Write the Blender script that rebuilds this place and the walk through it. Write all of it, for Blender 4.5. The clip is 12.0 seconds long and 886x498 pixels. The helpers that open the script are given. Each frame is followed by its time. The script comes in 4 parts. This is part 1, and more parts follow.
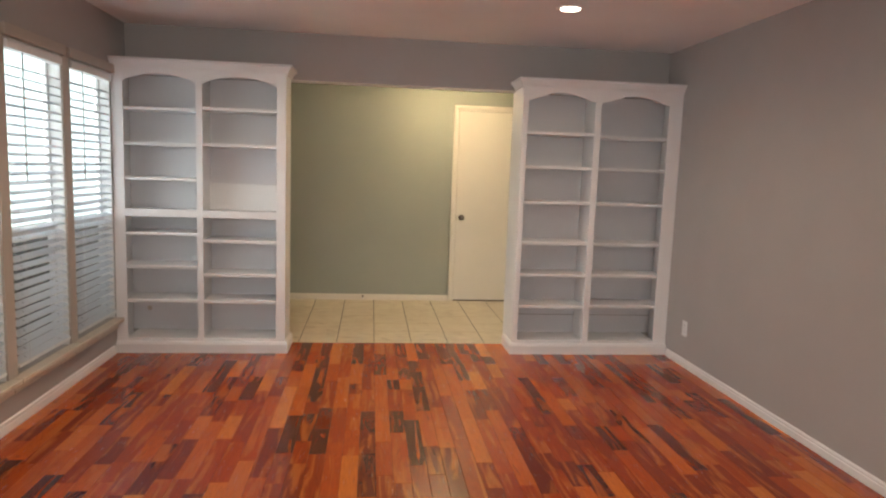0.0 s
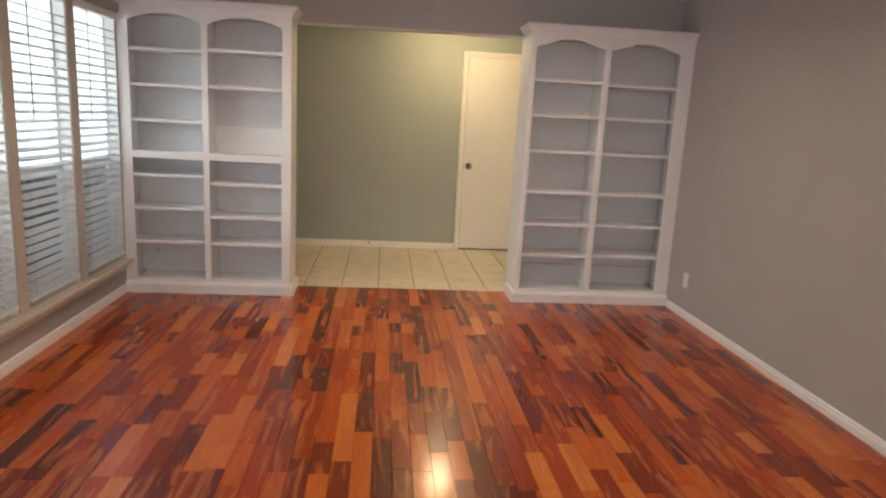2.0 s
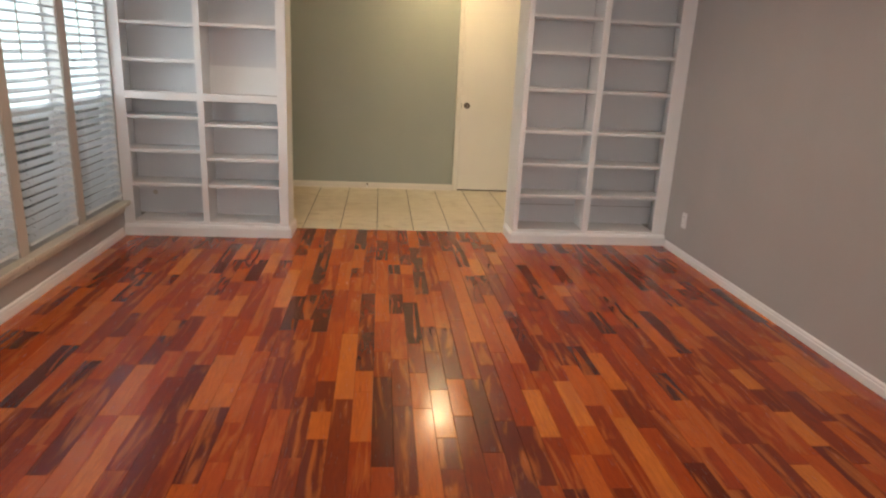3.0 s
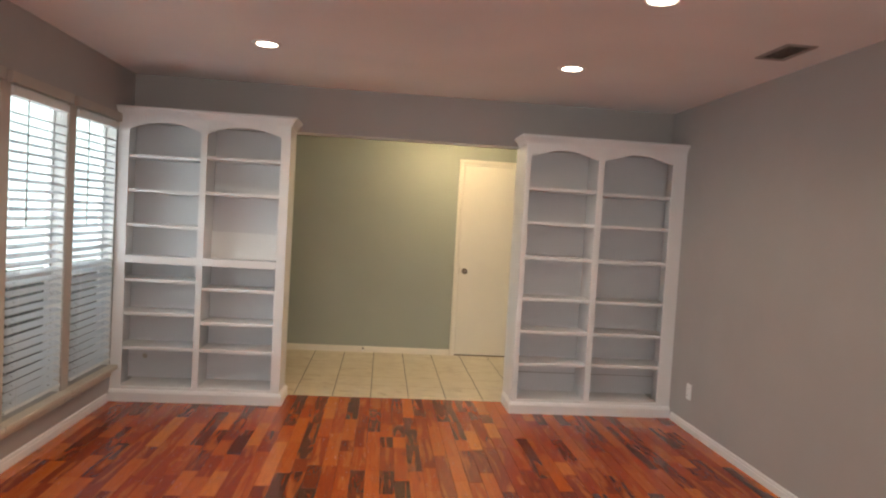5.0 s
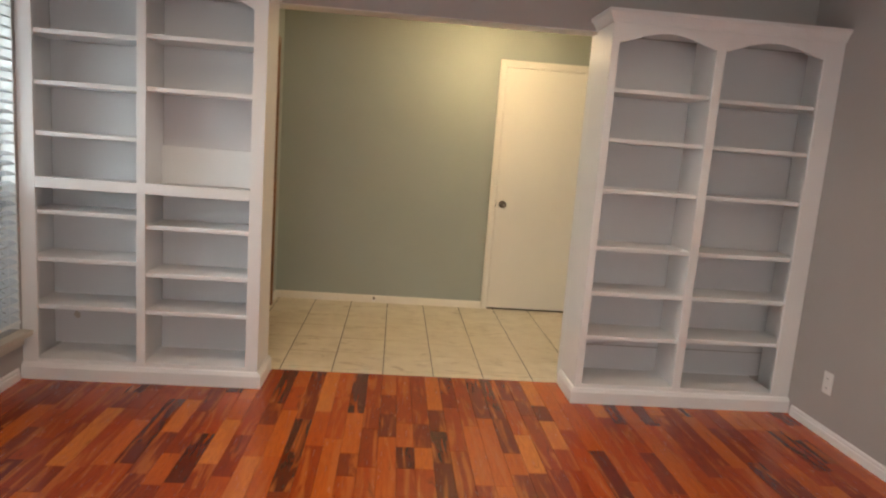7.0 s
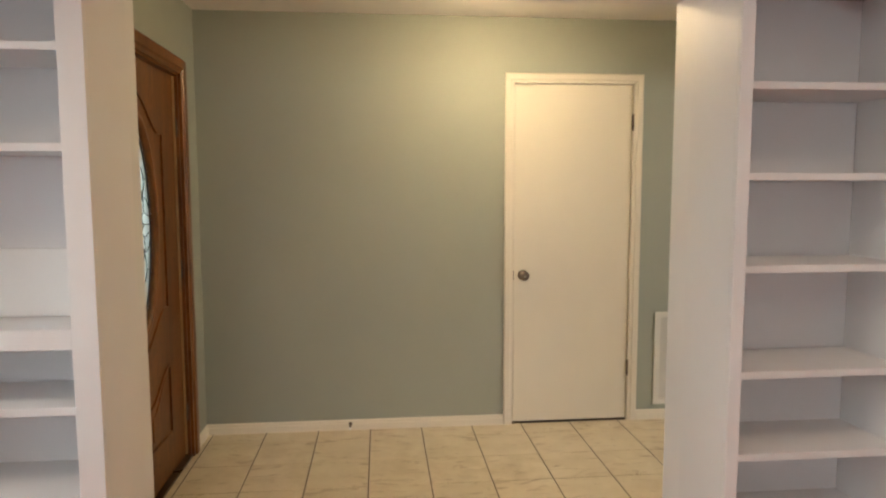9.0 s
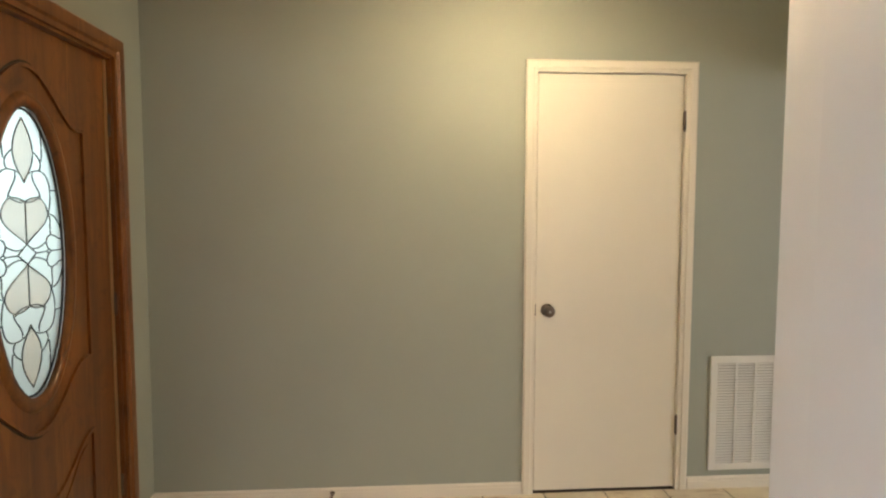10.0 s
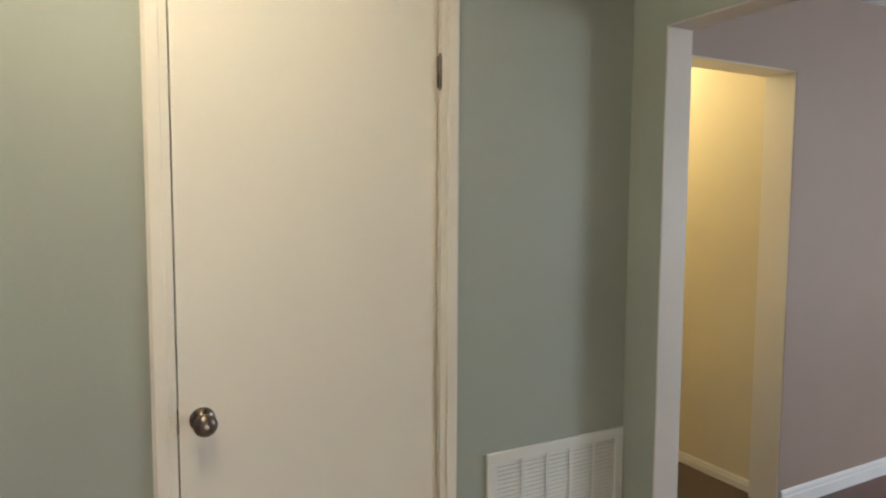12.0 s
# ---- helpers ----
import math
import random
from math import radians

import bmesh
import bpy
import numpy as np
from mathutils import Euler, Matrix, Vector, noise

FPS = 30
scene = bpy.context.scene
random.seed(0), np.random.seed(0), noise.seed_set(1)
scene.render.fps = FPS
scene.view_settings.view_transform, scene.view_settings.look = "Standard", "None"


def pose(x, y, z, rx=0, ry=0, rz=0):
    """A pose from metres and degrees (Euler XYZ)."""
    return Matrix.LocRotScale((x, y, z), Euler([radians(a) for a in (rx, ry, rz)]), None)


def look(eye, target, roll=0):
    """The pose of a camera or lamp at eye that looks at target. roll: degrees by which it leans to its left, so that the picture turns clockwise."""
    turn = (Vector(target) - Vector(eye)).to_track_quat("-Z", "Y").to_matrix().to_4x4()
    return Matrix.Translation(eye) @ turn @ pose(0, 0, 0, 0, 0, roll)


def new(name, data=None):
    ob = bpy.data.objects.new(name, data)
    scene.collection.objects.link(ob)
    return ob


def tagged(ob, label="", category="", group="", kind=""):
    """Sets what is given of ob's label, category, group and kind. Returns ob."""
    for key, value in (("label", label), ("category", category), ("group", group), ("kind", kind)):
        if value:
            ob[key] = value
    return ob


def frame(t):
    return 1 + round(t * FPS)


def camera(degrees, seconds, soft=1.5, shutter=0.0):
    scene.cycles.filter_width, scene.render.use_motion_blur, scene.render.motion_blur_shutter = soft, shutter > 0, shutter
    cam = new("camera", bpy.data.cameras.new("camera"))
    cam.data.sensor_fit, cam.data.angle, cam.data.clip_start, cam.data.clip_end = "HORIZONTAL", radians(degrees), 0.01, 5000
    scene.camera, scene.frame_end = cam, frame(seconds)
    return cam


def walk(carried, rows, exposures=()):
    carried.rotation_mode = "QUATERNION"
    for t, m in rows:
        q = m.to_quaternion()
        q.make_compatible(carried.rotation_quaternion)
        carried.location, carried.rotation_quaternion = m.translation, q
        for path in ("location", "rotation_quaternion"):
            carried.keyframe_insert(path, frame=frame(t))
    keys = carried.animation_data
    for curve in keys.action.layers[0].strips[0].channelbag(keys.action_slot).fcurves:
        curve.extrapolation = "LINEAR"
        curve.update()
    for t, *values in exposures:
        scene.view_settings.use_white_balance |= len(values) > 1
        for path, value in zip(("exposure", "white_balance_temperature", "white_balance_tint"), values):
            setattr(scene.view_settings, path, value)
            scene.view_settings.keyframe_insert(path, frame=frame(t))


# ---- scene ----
cam = camera(68.0, 12.0, soft=2.2)
PATH = [
    (0, (0.619, -5.27, 1.432), (0.839, -3.297, 1.19), 2.0),
    (0.5, (0.66, -5.287, 1.444), (0.817, -3.3, 1.275), 3.2),
    (1, (0.672, -5.307, 1.454), (0.837, -3.318, 1.326), 3.4),
    (1.5, (0.67, -5.312, 1.441), (0.837, -3.327, 1.26), 3.2),
    (2, (0.673, -5.315, 1.412), (0.863, -3.362, 1.021), 3.0),
    (2.5, (0.679, -5.311, 1.407), (0.877, -3.405, 0.836), 2.8),
    (3, (0.675, -5.312, 1.413), (0.873, -3.403, 0.849), 2.8),
    (3.5, (0.67, -5.322, 1.457), (0.865, -3.338, 1.299), 2.6),
    (3.7, (0.68, -5.332, 1.465), (0.871, -3.342, 1.418), 2.6),
    (5.3, (0.695, -5.144, 1.44), (0.88, -3.156, 1.316), 3.4),
    (5.5, (0.672, -5.001, 1.416), (0.857, -3.018, 1.237), 3.5),
    (6, (0.627, -4.657, 1.388), (0.811, -2.697, 1.037), 4.5),
    (6.5, (0.675, -4.228, 1.367), (0.845, -2.275, 0.97), 4.8),
    (7, (0.672, -3.773, 1.378), (0.828, -1.804, 1.066), 4.3),
    (7.2, (0.667, -3.607, 1.407), (0.829, -1.626, 1.183), 2.7),
    (8.8, (0.723, -2.257, 1.44), (0.886, -0.272, 1.263), 0.0),
    (9, (0.734, -2.091, 1.44), (0.925, -0.109, 1.255), -0.1),
    (9.2, (0.776, -1.952, 1.435), (0.965, 0.033, 1.278), 0.1),
    (9.5, (0.816, -1.734, 1.434), (0.941, 0.257, 1.287), 0.3),
    (10, (0.845, -1.343, 1.46), (0.996, 0.645, 1.304), 0.1),
    (10.5, (0.976, -0.946, 1.426), (1.282, 1.024, 1.278), -1.4),
    (11, (1.058, -0.577, 1.452), (1.477, 1.372, 1.292), -1.1),
    (11.2, (1.101, -0.437, 1.463), (1.595, 1.494, 1.294), -0.6),
    (11.5, (1.211, -0.252, 1.495), (1.898, 1.616, 1.313), 0.1),
    (11.6, (1.244, -0.183, 1.490), (1.994, 1.662, 1.312), 0.1),
    (12, (1.359, 0.078, 1.469), (2.301, 1.835, 1.315), 0.3),
]
walk(cam, [(t, look(eye, target, roll)) for t, eye, target, roll in PATH],
     exposures=[(0, -0.17, 6850, 10), (6.5, -0.25, 6850, 9.5), (9, -0.20, 6750, 10), (10, -0.11, 6450, 9), (11, -0.17, 5850, 7.5), (11.5, -0.26, 5700, 6.5), (12, -0.30, 5420, 6)])

# ------------------------------------------------------------------ light
world = bpy.data.worlds.new("sky")
scene.world = world
world.use_nodes = True
wn = world.node_tree.nodes
sky = wn.new("ShaderNodeTexSky")
sky.sky_type = "NISHITA"
sky.sun_disc = False
sky.sun_elevation, sky.sun_rotation = radians(50), radians(70)
wn["Background"].inputs["Strength"].default_value = 0.15
world.node_tree.links.new(sky.outputs["Color"], wn["Background"].inputs["Color"])

sun = new("sun", bpy.data.lights.new("sun", "SUN"))
sun.data.energy, sun.data.angle, sun.data.color = 5.0, radians(0.6), (1, 0.95, 0.86)
sun.matrix_world = look((8, 3, 10), (0, 0, 0))


def lamp(name, kind, at, target, energy, colour, size=0.1, size_y=None, cone=120):
    data = bpy.data.lights.new(name, kind)
    data.energy, data.color = energy, colour
    if kind == "AREA":
        data.size = size
        if size_y:
            data.shape, data.size_y = "RECTANGLE", size_y
    else:
        data.shadow_soft_size = size
    if kind == "SPOT":
        data.spot_size, data.spot_blend = radians(cone), 0.9
    ob = new(name, data)
    ob.matrix_world = look(at, target)
    return ob


WARM = (1.0, 0.76, 0.45)
CAN = (1.0, 0.80, 0.62)
CEIL = 2.425
# the pair at y -5.2 is unseen, added to light the near end
CANS = [(-0.042, -1.243), (1.795, -1.240), (-0.042, -2.526), (1.808, -2.526), (-0.042, -5.2), (1.80, -5.2)]
for cx, cy in CANS:
    lamp("can_lamp", "SPOT", (cx, cy, CEIL - 0.03), (cx, cy + 0.001, 0), 33, CAN, 0.06, cone=156)
WINDOWS = [(-0.955, -0.320), (-1.675, -1.055), (-2.395, -1.775)]
for wy0, wy1 in WINDOWS:
    lamp("west_window_daylight", "AREA", (-1.55, (wy0 + wy1) / 2 - 0.05, 1.40), (-0.55, (wy0 + wy1) / 2 + 0.78, 1.62), 11, (0.84, 0.94, 1.0), 0.50, 1.15)
# unseen fill lamp, added to lift the bookcase fronts and the ceiling
lamp("south_fill", "AREA", (0.9, -7.36, 1.35), (0.9, -4.0, 2.45), 50, (0.99, 0.96, 0.94), 2.2, 1.5)
FOYER_LAMP = (1.36, 1.02)
lamp("foyer_lamp", "POINT", (FOYER_LAMP[0], FOYER_LAMP[1], 2.20), (1.36, 1.02, 0), 10, WARM, 0.09)
lamp("passage_lamp", "POINT", (3.75, 3.0, 2.25), (3.75, 3.0, 0), 28, (1.0, 0.72, 0.33), 0.10)
# the den has no window: fill added to brighten den and foyer wall
lamp("den_fill", "AREA", (6.75, -0.9, 1.4), (3.6, 0.9, 1.2), 125, (1.0, 0.96, 0.90), 1.4, 1.2)


# ------------------------------------------------------------------ materials
def nodes_of(name):
    m = bpy.data.materials.new(name)
    m.use_nodes = True
    t = m.node_tree
    return m, t.nodes, t.links, t.nodes["Principled BSDF"]


def mixed(n, l, a, b, fac):
    mx = n.new("ShaderNodeMix")
    mx.data_type = "RGBA"
    for sock, v in ((mx.inputs[6], a), (mx.inputs[7], b)):
        if isinstance(v, tuple):
            sock.default_value = (*v, 1)
        else:
            l.new(v, sock)
    if isinstance(fac, float):
        mx.inputs[0].default_value = fac
    else:
        l.new(fac, mx.inputs[0])
    return mx.outputs[2]


def noise_of(n, l, vec, scale, detail=3.0, rough=0.5, distort=0.0):
    t = n.new("ShaderNodeTexNoise")
    t.inputs["Scale"].default_value, t.inputs["Detail"].default_value = scale, detail
    t.inputs["Roughness"].default_value, t.inputs["Distortion"].default_value = rough, distort
    l.new(vec, t.inputs["Vector"])
    return t.outputs["Fac"]


def ranged(n, l, v, a, b, c=0.0, d=1.0):
    m = n.new("ShaderNodeMapRange")
    l.new(v, m.inputs[0])
    for i, x in enumerate((a, b, c, d)):
        m.inputs[i + 1].default_value = x
    return m.outputs[0]


def bumped(n, l, p, height, strength, distance):
    b = n.new("ShaderNodeBump")
    b.inputs["Strength"].default_value, b.inputs["Distance"].default_value = strength, distance
    l.new(height, b.inputs["Height"])
    l.new(b.outputs[0], p.inputs["Normal"])


def paint(name, colour, rough=0.5, var=0.06, grain=220.0, bump=0.25, depth=0.0006, metal=0.0, worn=None):
    m, n, l, p = nodes_of(name)
    tc = n.new("ShaderNodeTexCoord").outputs["Object"]
    big = noise_of(n, l, tc, 1.7, 4.0)
    fine = noise_of(n, l, tc, grain, 2.0)
    dark = tuple(c * (1 - var) for c in colour)
    light = tuple(min(1, c * (1 + var)) for c in colour)
    c = mixed(n, l, dark, light, ranged(n, l, big, 0.3, 0.7))
    if worn:
        spots = ranged(n, l, noise_of(n, l, tc, 9.0, 6.0, 0.65), 0.60, 0.78, 0.0, 0.5)
        c = mixed(n, l, c, worn, spots)
    l.new(c, p.inputs["Base Color"])
    l.new(ranged(n, l, noise_of(n, l, tc, 6.0, 4.0), 0.2, 0.8, rough * 0.88, min(1, rough * 1.12)), p.inputs["Roughness"])
    p.inputs["Metallic"].default_value = metal
    bumped(n, l, p, fine, bump, depth)
    return m


M_WALL = paint("grey_wall_paint", (0.405, 0.387, 0.374), 0.62, 0.035, 160, 0.5, 0.0010)
M_FOYER = paint("sage_wall_paint", (0.343, 0.370, 0.326), 0.62, 0.03, 160, 0.5, 0.0010)
M_DEN = paint("mauve_wall_paint", (0.34, 0.262, 0.215), 0.6, 0.03, 160, 0.5, 0.0010)
M_PALE = paint("pale_greige_paint", (0.62, 0.575, 0.53), 0.55, 0.03, 160, 0.4, 0.0008)
M_CREAM = paint("cream_wall_paint", (0.70, 0.62, 0.42), 0.6, 0.03, 160, 0.5, 0.0010)
M_CEIL = paint("ceiling_paint", (0.85, 0.84, 0.83), 0.85, 0.03, 120, 0.8, 0.002)
M_WHITE = paint("white_trim_paint", (0.79, 0.785, 0.775), 0.45, 0.03, 90, 0.2, 0.0006)
M_SHELF = paint("brushed_white_paint", (0.78, 0.785, 0.79), 0.48, 0.035, 70, 0.3, 0.0007)
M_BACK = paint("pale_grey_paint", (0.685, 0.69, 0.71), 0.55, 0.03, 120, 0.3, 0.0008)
M_STAIN = paint("brown_stain", (0.56, 0.50, 0.43), 0.7, 0.25, 90, 0.2, 0.0004)
M_DOOR = paint("cream_door_paint", (0.76, 0.715, 0.63), 0.36, 0.03, 130, 0.3, 0.0006)
# worn sill paint, its paler tone includes the light on the sill top
M_SILL = paint("worn_cream_sill_paint", (0.62, 0.57, 0.48), 0.45, 0.06, 90, 0.25, 0.0006, worn=(0.40, 0.33, 0.26))
# posts and heads stand against bright windows: their backlit shade is in this beige
M_BEIGE_BACKLIT = paint("backlit_beige_trim", (0.46, 0.42, 0.37), 0.45, 0.05, 90, 0.25, 0.0006)
M_VINYL = paint("white_vinyl", (0.78, 0.79, 0.78), 0.35, 0.02, 90, 0.1, 0.0003)

M_BRONZE = paint("aged_bronze", (0.16, 0.13, 0.11), 0.28, 0.25, 60, 0.1, 0.0003, metal=1.0)
M_STEEL = paint("dull_steel", (0.45, 0.43, 0.40), 0.35, 0.15, 60, 0.1, 0.0003, metal=1.0)
M_BRASS = paint("dull_brass", (0.60, 0.46, 0.27), 0.4, 0.15, 60, 0.1, 0.0003, metal=0.7)
M_LEAD = paint("dark_lead_came", (0.07, 0.07, 0.07), 0.45, 0.2, 80, 0.2, 0.0004, metal=0.8)
M_DARK = paint("dark_void", (0.03, 0.028, 0.026), 0.8, 0.2, 60)
M_VENT = paint("vent_grey_metal", (0.30, 0.27, 0.25), 0.5, 0.1, 80)
M_GRILLE = paint("white_enamel", (0.74, 0.73, 0.69), 0.35, 0.03, 90, 0.1, 0.0004)
M_SUB = paint("dark_subfloor", (0.05, 0.02, 0.012), 0.8, 0.2, 40)
M_GROUT = paint("brown_grout", (0.10, 0.07, 0.048), 0.9, 0.2, 90, 0.4, 0.001)
M_CARPET = paint("brown_carpet", (0.13, 0.09, 0.06), 0.95, 0.15, 400, 1.0, 0.004)
M_DENFLOOR = paint("dark_den_wood", (0.09, 0.035, 0.022), 0.3, 0.3, 40, 0.1, 0.0006)
M_BRICK = paint("facade_masonry", (0.33, 0.24, 0.19), 0.85, 0.2, 40, 0.5, 0.003)
M_SHINGLE = paint("roof_cover", (0.10, 0.09, 0.085), 0.9, 0.2, 60, 0.5, 0.003)


def grass_material():
    m, n, l, p = nodes_of("pale_paving")
    tc = n.new("ShaderNodeTexCoord").outputs["Object"]
    c = mixed(n, l, (0.20, 0.20, 0.18), (0.32, 0.31, 0.28), ranged(n, l, noise_of(n, l, tc, 0.8, 6.0, 0.7), 0.3, 0.7))
    l.new(c, p.inputs["Base Color"])
    p.inputs["Roughness"].default_value = 0.9
    bumped(n, l, p, noise_of(n, l, tc, 60, 3.0), 0.8, 0.02)
    return m


def leaf_material():
    m, n, l, p = nodes_of("hedge_leaf")
    r = n.new("ShaderNodeNewGeometry").outputs["Random Per Island"]
    c = mixed(n, l, (0.035, 0.07, 0.03), (0.12, 0.17, 0.08), r)
    l.new(c, p.inputs["Base Color"])
    p.inputs["Roughness"].default_value = 0.35
    return m


def plank_material(name, joined):
    """Exotic hardwood with a wide spread of tones and black figure; the tone changes from board to board."""
    m, n, l, p = nodes_of(name)
    tc = n.new("ShaderNodeTexCoord").outputs["Object"]
    r = n.new("ShaderNodeNewGeometry").outputs["Random Per Island"] if joined else n.new("ShaderNodeObjectInfo").outputs["Random"]
    shift = n.new("ShaderNodeVectorMath")
    shift.operation = "SCALE"
    off = n.new("ShaderNodeCombineXYZ")
    for i in range(3):
        l.new(r, off.inputs[i])
    l.new(off.outputs[0], shift.inputs[0])
    shift.inputs["Scale"].default_value = 57.0
    add = n.new("ShaderNodeVectorMath")
    l.new(tc, add.inputs[0])
    l.new(shift.outputs[0], add.inputs[1])
    mp = n.new("ShaderNodeMapping")
    mp.inputs["Scale"].default_value = (1.0, 0.10, 1.0)
    l.new(add.outputs[0], mp.inputs["Vector"])
    ramp = n.new("ShaderNodeValToRGB")
    l.new(r, ramp.inputs[0])
    tones = [(0.0, (0.105, 0.016, 0.004)), (0.06, (0.140, 0.019, 0.004)), (0.21, (0.215, 0.027, 0.003)), (0.47, (0.33, 0.043, 0.004)),
             (0.72, (0.45, 0.070, 0.006)), (0.89, (0.56, 0.122, 0.014)), (1.0, (0.65, 0.20, 0.032))]
    e = ramp.color_ramp.elements
    e[0].position, e[0].color = tones[0][0], (*tones[0][1], 1)
    e[1].position, e[1].color = tones[-1][0], (*tones[-1][1], 1)
    for pos, col in tones[1:-1]:
        k = e.new(pos)
        k.color = (*col, 1)
    grain = noise_of(n, l, mp.outputs[0], 110.0, 5.0, 0.65)
    broad = noise_of(n, l, mp.outputs[0], 16.0, 3.0, 0.55, 1.2)
    dark = n.new("ShaderNodeMix")
    dark.data_type, dark.blend_type = "RGBA", "MULTIPLY"
    l.new(ramp.outputs[0], dark.inputs[6])
    dark.inputs[7].default_value = (0.58, 0.48, 0.45, 1)
    l.new(ranged(n, l, grain, 0.40, 0.72, 0.0, 0.7), dark.inputs[0])
    warm = mixed(n, l, dark.outputs[2], (0.50, 0.125, 0.022), ranged(n, l, broad, 0.52, 0.64, 0.0, 0.75))
    mp2 = n.new("ShaderNodeMapping")
    mp2.inputs["Scale"].default_value = (1.0, 0.16, 1.0)
    l.new(add.outputs[0], mp2.inputs["Vector"])
    fig = noise_of(n, l, mp2.outputs[0], 17.0, 3.5, 0.55, 2.2)
    black = mixed(n, l, warm, (0.060, 0.018, 0.007), ranged(n, l, fig, 0.635, 0.73, 0.0, 0.48))
    l.new(black, p.inputs["Base Color"])
    l.new(ranged(n, l, grain, 0.2, 0.8, 0.20, 0.30), p.inputs["Roughness"])
    p.inputs["Specular IOR Level"].default_value = 0.24
    p.inputs["Coat Weight"].default_value = 0.38
    p.inputs["Coat Roughness"].default_value = 0.12
    bumped(n, l, p, grain, 0.12, 0.0006)
    return m


def slat_material():
    """Thin white vinyl that lets a little of the daylight through."""
    m = paint("white_blind_slat", (0.62, 0.66, 0.70), 0.35, 0.02, 120, 0.15, 0.0004)
    n, l = m.node_tree.nodes, m.node_tree.links
    thin = n.new("ShaderNodeBsdfTranslucent")
    thin.inputs["Color"].default_value = (0.72, 0.82, 0.86, 1)
    mx = n.new("ShaderNodeMixShader")
    mx.inputs[0].default_value = 0.12
    l.new(n["Principled BSDF"].outputs[0], mx.inputs[1])
    l.new(thin.outputs[0], mx.inputs[2])
    l.new(mx.outputs[0], n["Material Output"].inputs["Surface"])
    return m


def tile_material():
    m, n, l, p = nodes_of("beige_stone_tile")
    tc = n.new("ShaderNodeTexCoord").outputs["Object"]
    r = n.new("ShaderNodeObjectInfo").outputs["Random"]
    shift = n.new("ShaderNodeVectorMath")
    shift.operation = "SCALE"
    off = n.new("ShaderNodeCombineXYZ")
    for i in range(3):
        l.new(r, off.inputs[i])
    l.new(off.outputs[0], shift.inputs[0])
    shift.inputs["Scale"].default_value = 41.0
    add = n.new("ShaderNodeVectorMath")
    l.new(tc, add.inputs[0])
    l.new(shift.outputs[0], add.inputs[1])
    v = add.outputs[0]
    c = mixed(n, l, (0.60, 0.51, 0.37), (0.77, 0.69, 0.54), ranged(n, l, noise_of(n, l, v, 7.0, 5.0, 0.6), 0.3, 0.7))
    c = mixed(n, l, c, (0.70, 0.62, 0.48), ranged(n, l, r, 0.0, 1.0, 0.0, 0.5))
    mp = n.new("ShaderNodeMapping")
    mp.inputs["Scale"].default_value = (0.45, 1.3, 1.0)
    l.new(v, mp.inputs["Vector"])
    vein = ranged(n, l, noise_of(n, l, mp.outputs[0], 13.0, 5.0, 0.62, 1.2), 0.57, 0.71, 0.0, 0.65)
    c = mixed(n, l, c, (0.30, 0.20, 0.11), vein)
    l.new(c, p.inputs["Base Color"])
    p.inputs["Roughness"].default_value = 0.36
    bumped(n, l, p, noise_of(n, l, v, 45.0, 4.0), 0.2, 0.001)
    return m


def wood_material():
    m, n, l, p = nodes_of("stained_door_wood")
    tc = n.new("ShaderNodeTexCoord").outputs["Object"]
    mp = n.new("ShaderNodeMapping")
    mp.inputs["Scale"].default_value = (1.0, 1.0, 0.08)
    l.new(tc, mp.inputs["Vector"])
    g = noise_of(n, l, mp.outputs[0], 60.0, 5.0, 0.6, 0.4)
    b = noise_of(n, l, mp.outputs[0], 7.0, 3.0, 0.5, 0.8)
    c = mixed(n, l, (0.115, 0.040, 0.009), (0.245, 0.092, 0.021), ranged(n, l, b, 0.3, 0.7))
    c = mixed(n, l, c, (0.065, 0.021, 0.006), ranged(n, l, g, 0.50, 0.75, 0.0, 0.6))
    burl = noise_of(n, l, tc, 8.5, 5.0, 0.6, 1.8)
    c = mixed(n, l, c, (0.075, 0.024, 0.006), ranged(n, l, burl, 0.54, 0.70, 0.0, 0.6))
    c = mixed(n, l, c, (0.30, 0.125, 0.030), ranged(n, l, noise_of(n, l, mp.outputs[0], 15.0, 3.0, 0.5, 1.4), 0.58, 0.72, 0.0, 0.55))
    l.new(c, p.inputs["Base Color"])
    p.inputs["Roughness"].default_value = 0.34
    bumped(n, l, p, g, 0.15, 0.0006)
    return m


def glass_material(name, colour, rough, alpha=None):
    m, n, l, p = nodes_of(name)
    p.inputs["Base Color"].default_value = (*colour, 1)
    p.inputs["Roughness"].default_value = rough
    if alpha is None:
        p.inputs["Transmission Weight"].default_value = 1.0
        p.inputs["IOR"].default_value = 1.45
    else:
        p.inputs["Alpha"].default_value = alpha
    if rough > 0.1:
        tc = n.new("ShaderNodeTexCoord").outputs["Object"]
        bumped(n, l, p, noise_of(n, l, tc, 55.0, 3.0), 0.5, 0.002)
    return m


def glow_material(name, colour, strength):
    m, n, l, p = nodes_of(name)
    p.inputs["Base Color"].default_value = (0.8, 0.8, 0.78, 1)
    p.inputs["Emission Color"].default_value = (*colour, 1)
    p.inputs["Emission Strength"].default_value = strength
    return m


